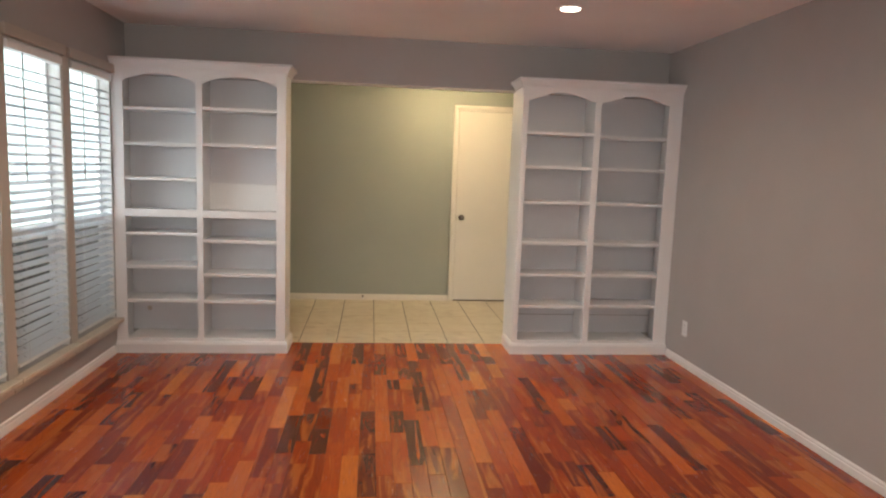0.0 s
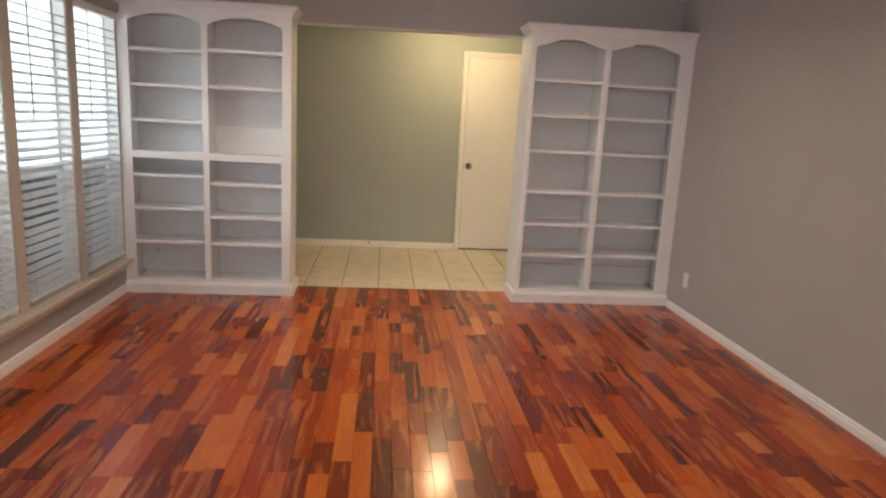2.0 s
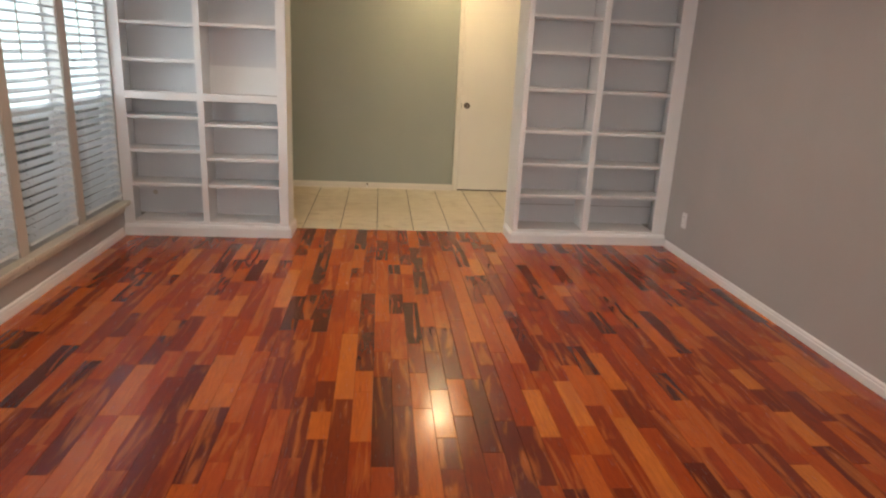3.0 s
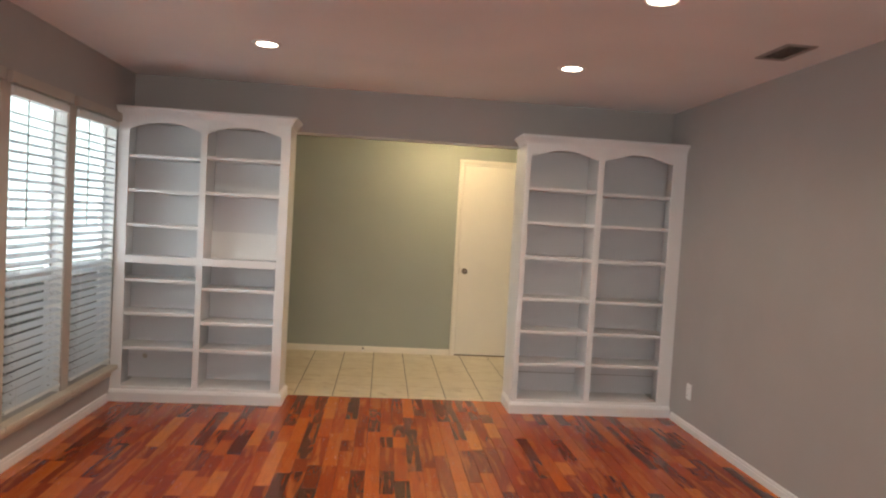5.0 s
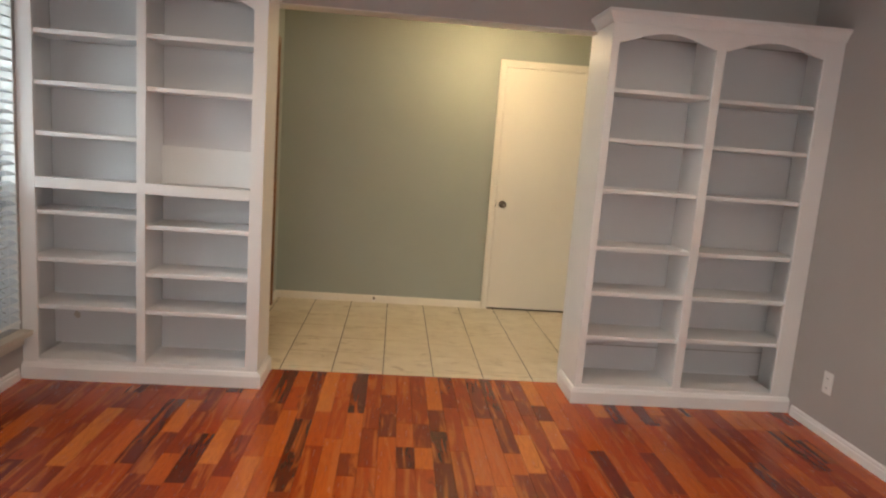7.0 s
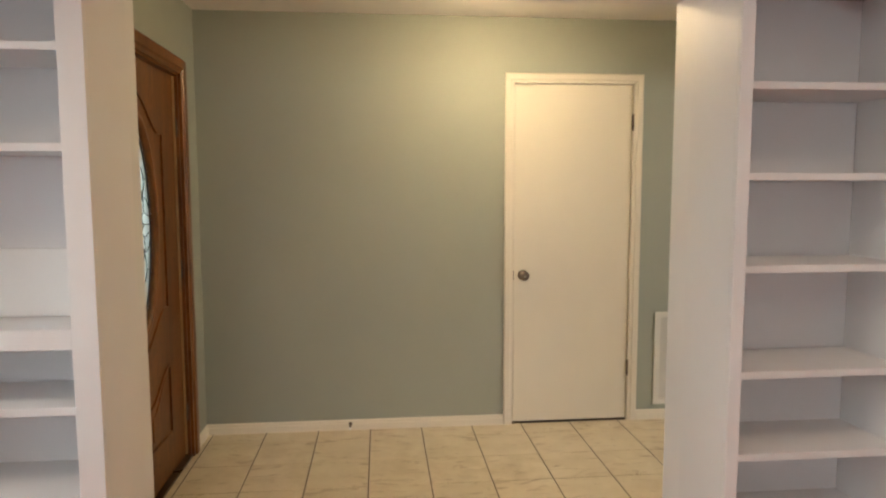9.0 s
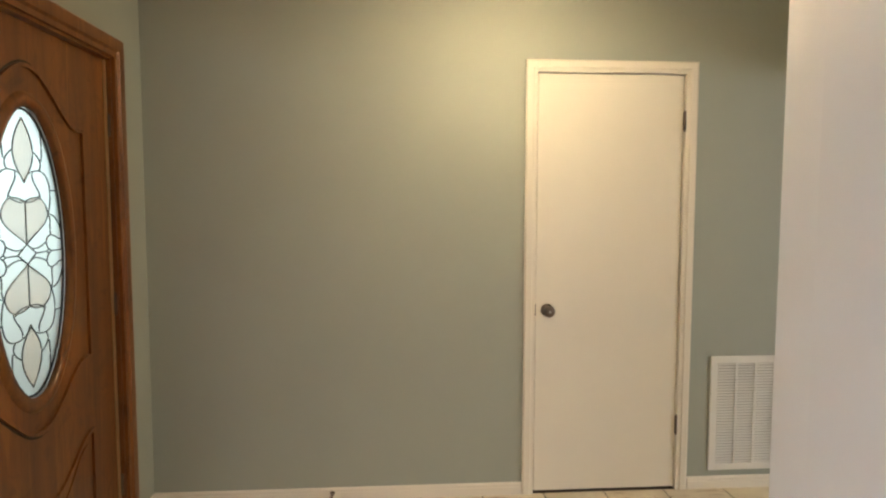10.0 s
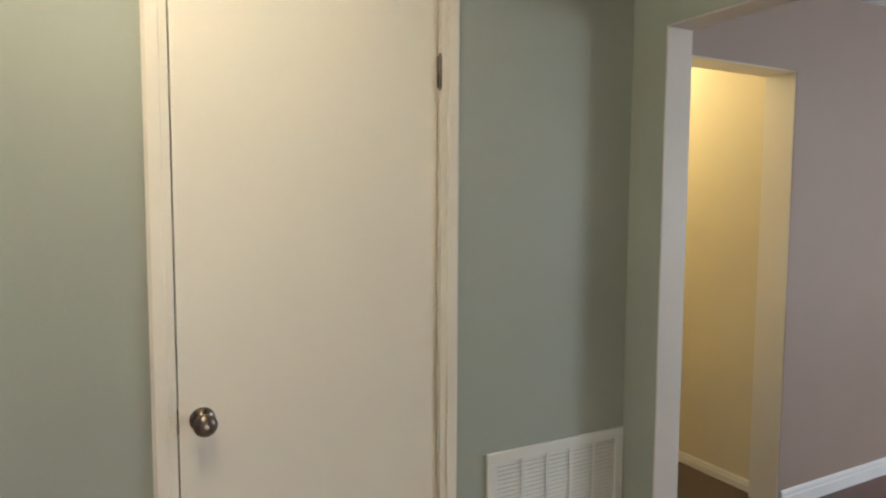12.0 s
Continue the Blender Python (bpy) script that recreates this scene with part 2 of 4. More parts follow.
M_GRASS, M_LEAF = grass_material(), leaf_material()
M_PLANK, M_PLANKS = plank_material("hardwood_plank", False), plank_material("hardwood_field", True)
M_TILE, M_WOOD, M_SLAT = tile_material(), wood_material(), slat_material()
M_GLASS = glass_material("clear_glass", (1, 1, 1), 0.0)
M_FROST = glass_material("pale_textured_glass", (0.93, 0.94, 0.87), 0.35)
M_PEACH = glass_material("peach_textured_glass", (1.0, 0.86, 0.70), 0.30, 0.24)
M_SCREEN = glass_material("insect_screen", (0.05, 0.055, 0.06), 0.08, 0.62)
M_DOME = glow_material("dome_glow", (1.0, 0.74, 0.40), 72.0)
M_BULB = glow_material("can_glow", (1.0, 0.90, 0.74), 18.0)


# ------------------------------------------------------------------ building helpers
ORIGIN = {}


def box(bm, x0, y0, z0, x1, y1, z1, bevel=0.0):
    x0, x1, y0, y1, z0, z1 = min(x0, x1), max(x0, x1), min(y0, y1), max(y0, y1), min(z0, z1), max(z0, z1)
    v = [bm.verts.new((x, y, z)) for z in (z0, z1) for y in (y0, y1) for x in (x0, x1)]
    fs = [bm.faces.new([v[i] for i in q]) for q in ((0, 2, 3, 1), (4, 5, 7, 6), (0, 1, 5, 4), (2, 6, 7, 3), (0, 4, 6, 2), (1, 3, 7, 5))]
    if bevel:
        es = {e for f in fs for e in f.edges}
        bmesh.ops.bevel(bm, geom=list(es), offset=bevel, segments=2, affect="EDGES", profile=0.6)
    return bm


def boxes(*rows, bevel=0.0):
    bm = bmesh.new()
    for r in rows:
        box(bm, *r, bevel=bevel)
    return bm


def cyl(bm, a, b, r0, r1=None, seg=16):
    """A round bar or cone between two points."""
    a, b = Vector(a), Vector(b)
    r1 = r0 if r1 is None else r1
    q = (b - a).to_track_quat("Z", "Y")
    rings = [[bm.verts.new(p + q @ Vector((r * math.cos(k * math.tau / seg), r * math.sin(k * math.tau / seg), 0))) for k in range(seg)]
             for p, r in ((a, r0), (b, r1))]
    for k in range(seg):
        bm.faces.new((rings[0][k], rings[0][(k + 1) % seg], rings[1][(k + 1) % seg], rings[1][k]))
    bm.faces.new(rings[0][::-1])
    bm.faces.new(rings[1])
    return bm


def lathe(profile, at, axis, seg=24):
    """Turns (radius, height) pairs round an axis that starts at a point."""
    bm = bmesh.new()
    q = Vector(axis).to_track_quat("Z", "Y")
    rings = [[bm.verts.new(Vector(at) + q @ Vector((r * math.cos(k * math.tau / seg), r * math.sin(k * math.tau / seg), h))) for k in range(seg)]
             for r, h in profile]
    for a, b in zip(rings, rings[1:]):
        for k in range(seg):
            f = bm.faces.new((a[k], a[(k + 1) % seg], b[(k + 1) % seg], b[k]))
            f.smooth = True
    bm.faces.new(rings[0][::-1])
    bm.faces.new(rings[-1])
    return bm


def extrude_profile(points, axis, a, b):
    """A closed profile drawn out along x or y. Points are (other axis, z)."""
    bm = bmesh.new()
    ends = [[bm.verts.new((e, u, z) if axis == "x" else (u, e, z)) for u, z in points] for e in (a, b)]
    k = len(points)
    for i in range(k):
        bm.faces.new((ends[0][i], ends[0][(i + 1) % k], ends[1][(i + 1) % k], ends[1][i]))
    bm.faces.new(ends[0][::-1])
    bm.faces.new(ends[1])
    bmesh.ops.recalc_face_normals(bm, faces=bm.faces)
    return bm


def tube(bm, pts, r, seg=5):
    """A thin bar along a row of points."""
    pts = [Vector(p) for p in pts]
    rings = []
    for i, p in enumerate(pts):
        d = (pts[min(i + 1, len(pts) - 1)] - pts[max(i - 1, 0)]).normalized()
        q = d.to_track_quat("Z", "Y")
        rings.append([bm.verts.new(p + q @ Vector((r * math.cos(k * math.tau / seg), r * math.sin(k * math.tau / seg), 0))) for k in range(seg)])
    for a, b in zip(rings, rings[1:]):
        for k in range(seg):
            bm.faces.new((a[k], a[(k + 1) % seg], b[(k + 1) % seg], b[k]))
    return bm


def mesh_of(name, bm, material, origin=(0, 0, 0)):
    bmesh.ops.translate(bm, verts=bm.verts, vec=-Vector(origin))
    me = bpy.data.meshes.new(name)
    bm.to_mesh(me)
    bm.free()
    me.materials.append(material)
    return me


def solid(name, bm, material, label, category, kind="", group="", at=(0, 0, 0)):
    ob = new(name, mesh_of(name, bm, material, at))
    ob.location = at
    ORIGIN[ob.name] = Vector(at)
    return tagged(ob, label, category, group, kind)


def thing(name, at, label, category, kind="", group=""):
    ob = new(name)
    ob.empty_display_size = 0.1
    ob.location = at
    ORIGIN[ob.name] = Vector(at)
    return tagged(ob, label, category, group, kind)


def part(name, bm, material, parent, label=""):
    """One mesh under a thing or a part; its points are given in the room's own metres."""
    o = ORIGIN[parent.name]
    ob = new(name, mesh_of(name, bm, material, o))
    ob.parent = parent
    ORIGIN[ob.name] = o
    return tagged(ob, label)


# ------------------------------------------------------------------ plan
XL, XR = -1.232, 3.014          # living room side walls
YB = -7.3                       # wall behind the start of the walk
WT = 0.152                      # wall thickness
WW = 0.10                       # window wall thickness
OL, OR, OH = -0.048, 1.768, 2.072   # opening between the rooms
FX0, FX1, FY1 = -0.288, 2.985, 1.765   # foyer: left, right, far wall
SILL, HEAD = 0.268, 2.020       # windows

# ------------------------------------------------------------------ structure
rows = []
edges = [YB] + [v for w in reversed(WINDOWS) for v in w] + [0.0]
for a, b in zip(edges[0::2], edges[1::2]):
    rows.append((XL - WW, a, SILL, XL, b, HEAD))
rows += [(XL - WW, YB, -0.05, XL, 0.0, SILL), (XL - WW, YB, HEAD, XL, 0.0, CEIL)]
solid("wall_west", boxes(*rows), M_WALL, "grey painted living room wall with three tall windows", "wall", "structure")
solid("wall_east", boxes((XR, YB, -0.05, XR + WT, 0.0, CEIL)), M_WALL, "plain grey painted living room wall", "wall", "structure")
# the opening in this unseen wall is added for the south fill lamp
solid("wall_south", boxes((XL - WT, YB - WT, -0.05, -0.22, YB, CEIL), (2.02, YB - WT, -0.05, XR + WT, YB, CEIL), (-0.22, YB - WT, -0.05, 2.02, YB, 0.58), (-0.22, YB - WT, 2.12, 2.02, YB, CEIL)), M_WALL, "grey painted wall closing the living room, with an added window opening", "wall", "structure")
solid("wall_north", boxes((XL - WT, 0.0, -0.05, OL, WT, CEIL), (OR, 0.0, -0.05, XR + WT, WT, CEIL), (OL, 0.0, OH, OR, WT, CEIL)),
      M_WALL, "grey painted wall with a wide opening to the foyer", "wall", "structure")
# white lining of the opening's sides
solid("trim_opening_west", boxes((OL, 0.003, 0.0, OL + 0.004, WT + 0.004, OH)), M_SHELF, "white painted side lining of the wide opening", "trim", "structure")
solid("trim_opening_east", boxes((OR - 0.004, 0.003, 0.0, OR, WT + 0.004, OH)), M_SHELF, "white painted side lining of the wide opening", "trim", "structure")
solid("trim_opening_head", boxes((OL + 0.005, 0.003, OH - 0.004, OR - 0.005, WT + 0.004, OH)), M_SHELF, "white painted lining under the head of the wide opening", "trim", "structure")
# foyer side skins
solid("wall_foyer_south", boxes((FX0, WT, -0.05, OL - 0.001, WT + 0.006, CEIL), (OR + 0.001, WT, -0.05, FX1, WT + 0.006, CEIL), (OL - 0.001, WT, OH + 0.001, OR + 0.001, WT + 0.006, CEIL)),
      M_FOYER, "sage green painted foyer wall around the opening", "wall", "structure")
DX0, DX1, DH = 1.505, 2.272, 2.070     # closet door rough opening
solid("wall_foyer_north", boxes((FX0 - WT, FY1, -0.05, DX0, FY1 + WT, CEIL), (DX1, FY1, -0.05, 3.098, FY1 + WT, CEIL), (DX0, FY1, DH, DX1, FY1 + WT, CEIL)),
      M_FOYER, "sage green painted foyer wall with a white door", "wall", "structure")
EY0, EY1, EH = 0.262, 1.478, 2.045       # entrance door rough opening
solid("wall_foyer_west", boxes((FX0 - WT, WT, -0.05, FX0, EY0, CEIL), (FX0 - WT, EY1, -0.05, FX0, FY1, CEIL), (FX0 - WT, EY0, EH, FX0, EY1, CEIL)),
      M_FOYER, "sage green painted foyer wall with the wooden entrance door", "wall", "structure")
SX0, SX1, SY, SH = 2.985, 3.098, 1.620, 2.020   # stub and header of the opening to the den
for nm, row in (("wall_foyer_east_stub", (FX1, SY, -0.05, SX1 - 0.004, FY1, CEIL)), ("wall_foyer_east_header", (FX1, 0.35, SH, SX1 - 0.004, SY, CEIL)),
                ("wall_foyer_east_pier", (FX1, WT, -0.05, SX1 - 0.004, 0.35, CEIL))):
    solid(nm, boxes(row), M_FOYER, "sage green wall beside and over the den opening", "wall", "structure")
solid("trim_den_opening", boxes((FX1 + 0.002, SY - 0.004, 0.0, SX1, SY, SH), (FX1 + 0.002, 0.354, SH - 0.004, SX1, SY - 0.004, SH)), M_PALE,
      "pale painted lining of the den opening", "trim", "structure")
# den and passage beyond the foyer
PY, PX, PH, PT = 1.985, 4.19, 2.05, 0.15
solid("wall_den_north", boxes((3.098, PY, -0.05, 3.30, PY + PT, CEIL), (PX, PY, -0.05, 6.9, PY + PT, CEIL), (3.30, PY, PH, PX, PY + PT, CEIL)),
      M_DEN, "mauve grey den wall with an opening to a lit passage", "wall", "structure")
solid("wall_den_east", boxes((6.9, -2.2, -0.05, 7.04, PY + PT, CEIL)), M_DEN, "plain mauve grey den wall", "wall", "structure")
solid("wall_den_south", boxes((XR + WT, -2.34, -0.05, 7.04, -2.2, CEIL)), M_DEN, "plain mauve grey den wall", "wall", "structure")
solid("wall_passage_east", boxes((4.235, PY + PT, -0.05, 4.36, 4.4, CEIL)), M_CREAM, "cream painted passage wall in warm lamplight", "wall", "structure")
solid("wall_passage_west", boxes((3.098, PY + PT, -0.05, 3.22, 4.4, CEIL)), M_CREAM, "cream painted passage wall", "wall", "structure")
solid("wall_passage_north", boxes((3.098, 4.4, -0.05, 4.36, 4.5, CEIL)), M_CREAM, "cream painted end wall of the passage", "wall", "structure")
# paler than the passage walls: den daylight on the jamb is in its colour
solid("trim_passage_opening", boxes((PX - 0.004, PY + 0.003, 0.0, PX, PY + PT + 0.003, PH - 0.004), (3.30, PY + 0.003, PH - 0.004, PX, PY + PT + 0.003, PH)), M_DOOR,
      "cream lining of the passage opening, den daylight put into its tone", "trim", "structure")
# ceilings
solid("ceiling_living", boxes((XL - WT, YB - WT, CEIL, XR + WT, WT / 2, CEIL + 0.12)), M_CEIL, "lightly textured off-white living room ceiling", "ceiling", "structure")
solid("ceiling_foyer", boxes((FX0 - WT, WT / 2, CEIL, SX1 + 0.1, 4.6, CEIL + 0.12)), M_CEIL, "lightly textured off-white foyer ceiling", "ceiling", "structure")
solid("ceiling_den", boxes((SX1 + 0.1, -2.34, CEIL + 0.001, 7.04, 4.6, CEIL + 0.121)), M_CEIL, "off-white den ceiling", "ceiling", "structure")
# floors
floor_living = solid("floor_living", boxes((XL - WT, YB - WT, -0.08, XR + WT, 0.0, -0.006)), M_SUB, "glossy red-brown hardwood floor of short mixed boards", "floor", "structure")
floor_foyer = solid("floor_foyer", boxes((FX0 - WT, 0.0, -0.08, SX1, FY1 + WT, -0.003)), M_GROUT, "beige stone tile floor with dark grout", "floor", "structure")
solid("floor_den", boxes((SX1, -2.34, -0.08, 7.04, PY + PT, -0.002)), M_DENFLOOR, "dark polished wood den floor", "floor", "structure")
solid("floor_passage", boxes((3.098, PY + PT, -0.08, 4.36, 4.5, 0.004)), M_CARPET, "brown carpet on the passage floor", "floor", "structure")
# unseen roof slab keeps the sky out; its west overhang is added for shade
solid("roof", boxes((XL - WT - 0.80, YB - 0.5, CEIL + 0.13, 7.4, 4.9, CEIL + 0.30)), M_SHINGLE, "unseen dark roof slab, its overhang added to shade the windows", "roof", "structure")
solid("ground", boxes((-400, -400, -0.30, 400, 400, -0.12)), M_GRASS, "dull grey paving reaching the horizon", "ground", "structure")


def baseboard(name, axis, a, b, wall, side, label="white painted baseboard", h=0.072, t=0.013, m=M_WHITE):
    """A two-step board along a wall; side: the way it stands out of the wall."""
    s = side
    pts = [(wall, 0.0), (wall + s * t, 0.0), (wall + s * t, h * 0.62), (wall + s * t * 0.75, h * 0.68), (wall + s * t * 0.75, h * 0.86), (wall + s * t * 0.3, h), (wall, h)]
    return solid(name, extrude_profile(pts, axis, a, b), m, label, "baseboard", "structure")


baseboard("baseboard_east", "y", YB, -0.345, XR, -1, h=0.060)
baseboard("baseboard_west", "y", YB, -0.345, XL, 1, h=0.066)
baseboard("baseboard_south", "x", XL, XR, YB, 1)
baseboard("baseboard_foyer_north_1", "x", FX0, 1.470, FY1, -1, h=0.062, m=M_DOOR)
baseboard("baseboard_foyer_north_2", "x", 2.312, FX1, FY1, -1, h=0.062, m=M_DOOR)
baseboard("baseboard_foyer_west", "y", 1.568, FY1 - 0.014, FX0, 1, h=0.062, m=M_DOOR)
baseboard("baseboard_den_north", "x", PX + 0.02, 6.9, PY, -1, h=0.09)
baseboard("baseboard_passage", "y", PY + PT + 0.02, 4.4, 4.235, -1, h=0.062, m=M_DOOR)


# ------------------------------------------------------------------ windows and blinds
def window(i, y0, y1):
    xi, xo = XL, XL - WW - 0.028
    w = thing("window_%d" % i, (xi, (y0 + y1) / 2, SILL), "tall white double-hung window with a dark insect screen below", "window", "structure")
    mid = 1.00
    part("window_frame", boxes((xo + 0.03, y0, SILL, xo + 0.062, y0 + 0.024, HEAD), (xo + 0.03, y1 - 0.024, SILL, xo + 0.062, y1, HEAD),
                               (xo + 0.03, y0 + 0.024, HEAD - 0.03, xo + 0.062, y1 - 0.024, HEAD), (xo + 0.03, y0 + 0.024, SILL, xo + 0.062, y1 - 0.024, SILL + 0.04)),
         M_VINYL, w, "white vinyl frame")
    part("meeting_rail", boxes((xo + 0.031, y0 + 0.024, mid - 0.022, xo + 0.060, y1 - 0.024, mid + 0.022), bevel=0.003), M_VINYL, w)
    for nm, z0, z1, dx in (("upper_pane", mid + 0.022, HEAD - 0.03, 0.040), ("lower_pane", SILL + 0.04, mid - 0.022, 0.050)):
        g = part(nm, boxes((xo + dx, y0 + 0.025, z0 + 0.001, xo + dx + 0.004, y1 - 0.025, z1 - 0.001)), M_GLASS, w, "clear glass pane")
        g.visible_shadow = False
    s = part("insect_screen", boxes((xo + 0.034, y0 + 0.025, SILL + 0.041, xo + 0.0355, y1 - 0.025, mid - 0.023)), M_SCREEN, w, "dark mesh insect screen")
    s.visible_shadow = False
    # lining of the recess
    part("side_lining", boxes((xo + 0.063, y0, SILL, xi + 0.002, y0 + 0.004, HEAD - 0.005)), M_VINYL, w)
    part("side_lining", boxes((xo + 0.063, y1 - 0.004, SILL, xi + 0.002, y1, HEAD - 0.005)), M_VINYL, w)
    part("head_lining", boxes((xo + 0.063, y0, HEAD - 0.004, xi + 0.002, y1, HEAD)), M_VINYL, w)
    return w


# unseen window, added only to house the fill lamp behind the walk's start
def added_south_window():
    w = thing("window_4", (0.9, YB, 0.58), "unseen wide window with a white frame, added for the fill lamp", "window", "structure")
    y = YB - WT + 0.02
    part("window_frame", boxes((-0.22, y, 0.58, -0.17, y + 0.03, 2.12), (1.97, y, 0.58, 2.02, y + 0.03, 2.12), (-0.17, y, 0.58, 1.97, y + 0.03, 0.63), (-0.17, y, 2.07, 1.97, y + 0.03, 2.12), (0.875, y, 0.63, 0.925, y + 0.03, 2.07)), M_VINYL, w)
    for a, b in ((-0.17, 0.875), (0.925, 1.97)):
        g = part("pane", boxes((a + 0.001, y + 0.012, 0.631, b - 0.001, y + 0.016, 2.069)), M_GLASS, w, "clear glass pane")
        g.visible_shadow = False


added_south_window()


def blind(y0, y1):
    x = XL - 0.010
    top, bottom = HEAD - 0.012, SILL + 0.035
    a, b = y0 + 0.012, y1 - 0.012
    t = thing("window_blind", (x, (y0 + y1) / 2, bottom), "white horizontal slat blind, lowered with slats tilted slightly", "blind", group="blinds of the window row")
    part("headrail", boxes((x - 0.028, a, top - 0.045, x + 0.030, b, top), bevel=0.003), M_VINYL, t)
    part("bottom_rail", boxes((x - 0.026, a, bottom, x + 0.026, b, bottom + 0.016), bevel=0.004), M_VINYL, t)
    # one slat: shallow arch across, tilted
    bm = bmesh.new()
    tilt, hw, n = radians(-20), 0.0255, 5
    prof = []
    for k in range(n):
        u = -hw + 2 * hw * k / (n - 1)
        h = 0.0022 * (1 - (u / hw) ** 2)
        prof.append((u, h))
    ring = prof + [(u, h - 0.0032) for u, h in reversed(prof)]
    ends = [[bm.verts.new((u * math.cos(tilt) - h * math.sin(tilt), e, u * math.sin(tilt) + h * math.cos(tilt))) for u, h in ring] for e in (a - (y0 + y1) / 2, b - (y0 + y1) / 2)]
    for k in range(len(ring)):
        bm.faces.new((ends[0][k], ends[0][(k + 1) % len(ring)], ends[1][(k + 1) % len(ring)], ends[1][k]))
    bm.faces.new(ends[0][::-1])
    bm.faces.new(ends[1])
    bmesh.ops.recalc_face_normals(bm, faces=bm.faces)
    for e in (a + 0.10 - (y0 + y1) / 2, b - 0.10 - (y0 + y1) / 2):      # routed cord slots, seen as dark dashes on both faces
        for h in (0.0028, -0.0036):
            f = bm.faces.new([bm.verts.new((u * math.cos(tilt) - h * math.sin(tilt), e + v, u * math.sin(tilt) + h * math.cos(tilt)))
                              for u, v in ((-0.007, -0.003), (0.007, -0.003), (0.007, 0.003), (-0.007, 0.003))])
            f.material_index = 1
    me = bpy.data.meshes.new("slat")
    bm.to_mesh(me)
    bm.free()
    me.materials.append(M_SLAT)
    me.materials.append(M_DARK)
    pitch = 0.050
    count = int((top - 0.06 - bottom - 0.02) / pitch)
    for k in range(count):
        ob = new("slat", me)
        ob.parent = t
        ob.location = (0, 0, 0.03 + k * pitch + random.uniform(-0.0015, 0.0015))
        ob.rotation_euler = (random.uniform(-0.009, 0.009), random.uniform(-0.07, 0.07), 0)
    for y in (a + 0.10, b - 0.10):
        part("ladder_cord", cyl(cyl(bmesh.new(), (x + 0.027, y, bottom), (x + 0.027, y, top - 0.04), 0.0011, seg=6), (x - 0.027, y, bottom), (x - 0.027, y, top - 0.04), 0.0011, seg=6), M_VINYL, t)
    part("tilt_wand", cyl(bmesh.new(), (x + 0.036, a + 0.13, top - 0.05), (x + 0.034, a + 0.135, top - 0.72), 0.0042, seg=8), M_STEEL, t, "thin dark tilt wand")
    return t


for i, (wy0, wy1) in enumerate(WINDOWS):
    window(i + 1, wy0, wy1)
    blind(wy0, wy1)
    # one length of deep sill under each window, with its apron
    solid("trim_sill_%d" % (i + 1), box(bmesh.new(), XL - 0.06, wy0 - 0.054, SILL - 0.032, XL + 0.062, wy1 + (0.044 if i else 0.015), SILL - 0.002, bevel=0.006), M_SILL,
          "cream painted worn deep window sill", "window sill", "structure")
    solid("trim_apron_%d" % (i + 1), box(bmesh.new(), XL, wy0 - 0.050, SILL - 0.085, XL + 0.018, wy1 + (0.048 if i else 0.012), SILL - 0.033, bevel=0.003), M_SILL,
          "cream painted worn apron board under the sill", "trim", "structure")
    solid("trim_head_%d" % (i + 1), box(bmesh.new(), XL, wy0 - 0.022, HEAD + 0.002, XL + 0.030, wy1 + 0.022, HEAD + 0.062, bevel=0.003), M_BEIGE_BACKLIT,
          "beige head casing of the window, darkened as backlit", "trim", "structure")
for i, (y0, y1) in enumerate(((-1.055, -0.955), (-1.775, -1.675), (-2.50, -2.395))):
    solid("trim_mullion_%d" % (i + 1), box(bmesh.new(), XL, y0 + 0.004, SILL, XL + 0.012, y1 - 0.004, HEAD, bevel=0.002), M_BEIGE_BACKLIT,
          "beige mullion post between windows, darkened as backlit", "trim", "structure")


# ------------------------------------------------------------------ bookcases
def valance(x0, x1, z_spring, z_apex, z_top, y0, y1, curve):
    """A board with an arched lower edge; curve under 1: a round arch, over 1: one that eases into its feet."""
    bm = bmesh.new()
    n, pts = 20, []
    w = (x1 - x0)
    for k in range(n + 1):
        u = k / n
        h = max(0.0, math.sin(math.pi * u)) ** curve
        pts.append((x0 + w * u, z_spring + (z_apex - z_spring) * h))
    front, back = ([[bm.verts.new((x, y, z)) for x, z in pts] + [bm.verts.new((x, y, z_top)) for x, _ in pts] for y in (y0, y1)])
    m = n + 1
    for k in range(n):
        bm.faces.new((front[k], front[k + 1], front[m + k + 1], front[m + k]))
        bm.faces.new((back[k + 1], back[k], back[m + k], back[m + k + 1]))
        bm.faces.new((front[k + 1], front[k], back[k], back[k + 1]))
        bm.faces.new((front[m + k], front[m + k + 1], back[m + k + 1], back[m + k]))
    bm.faces.new((front[0], front[m], back[m], back[0]))
    bm.faces.new((front[n], back[n], back[m + n], front[m + n]))
    bmesh.ops.recalc_face_normals(bm, faces=bm.faces)
    return bm


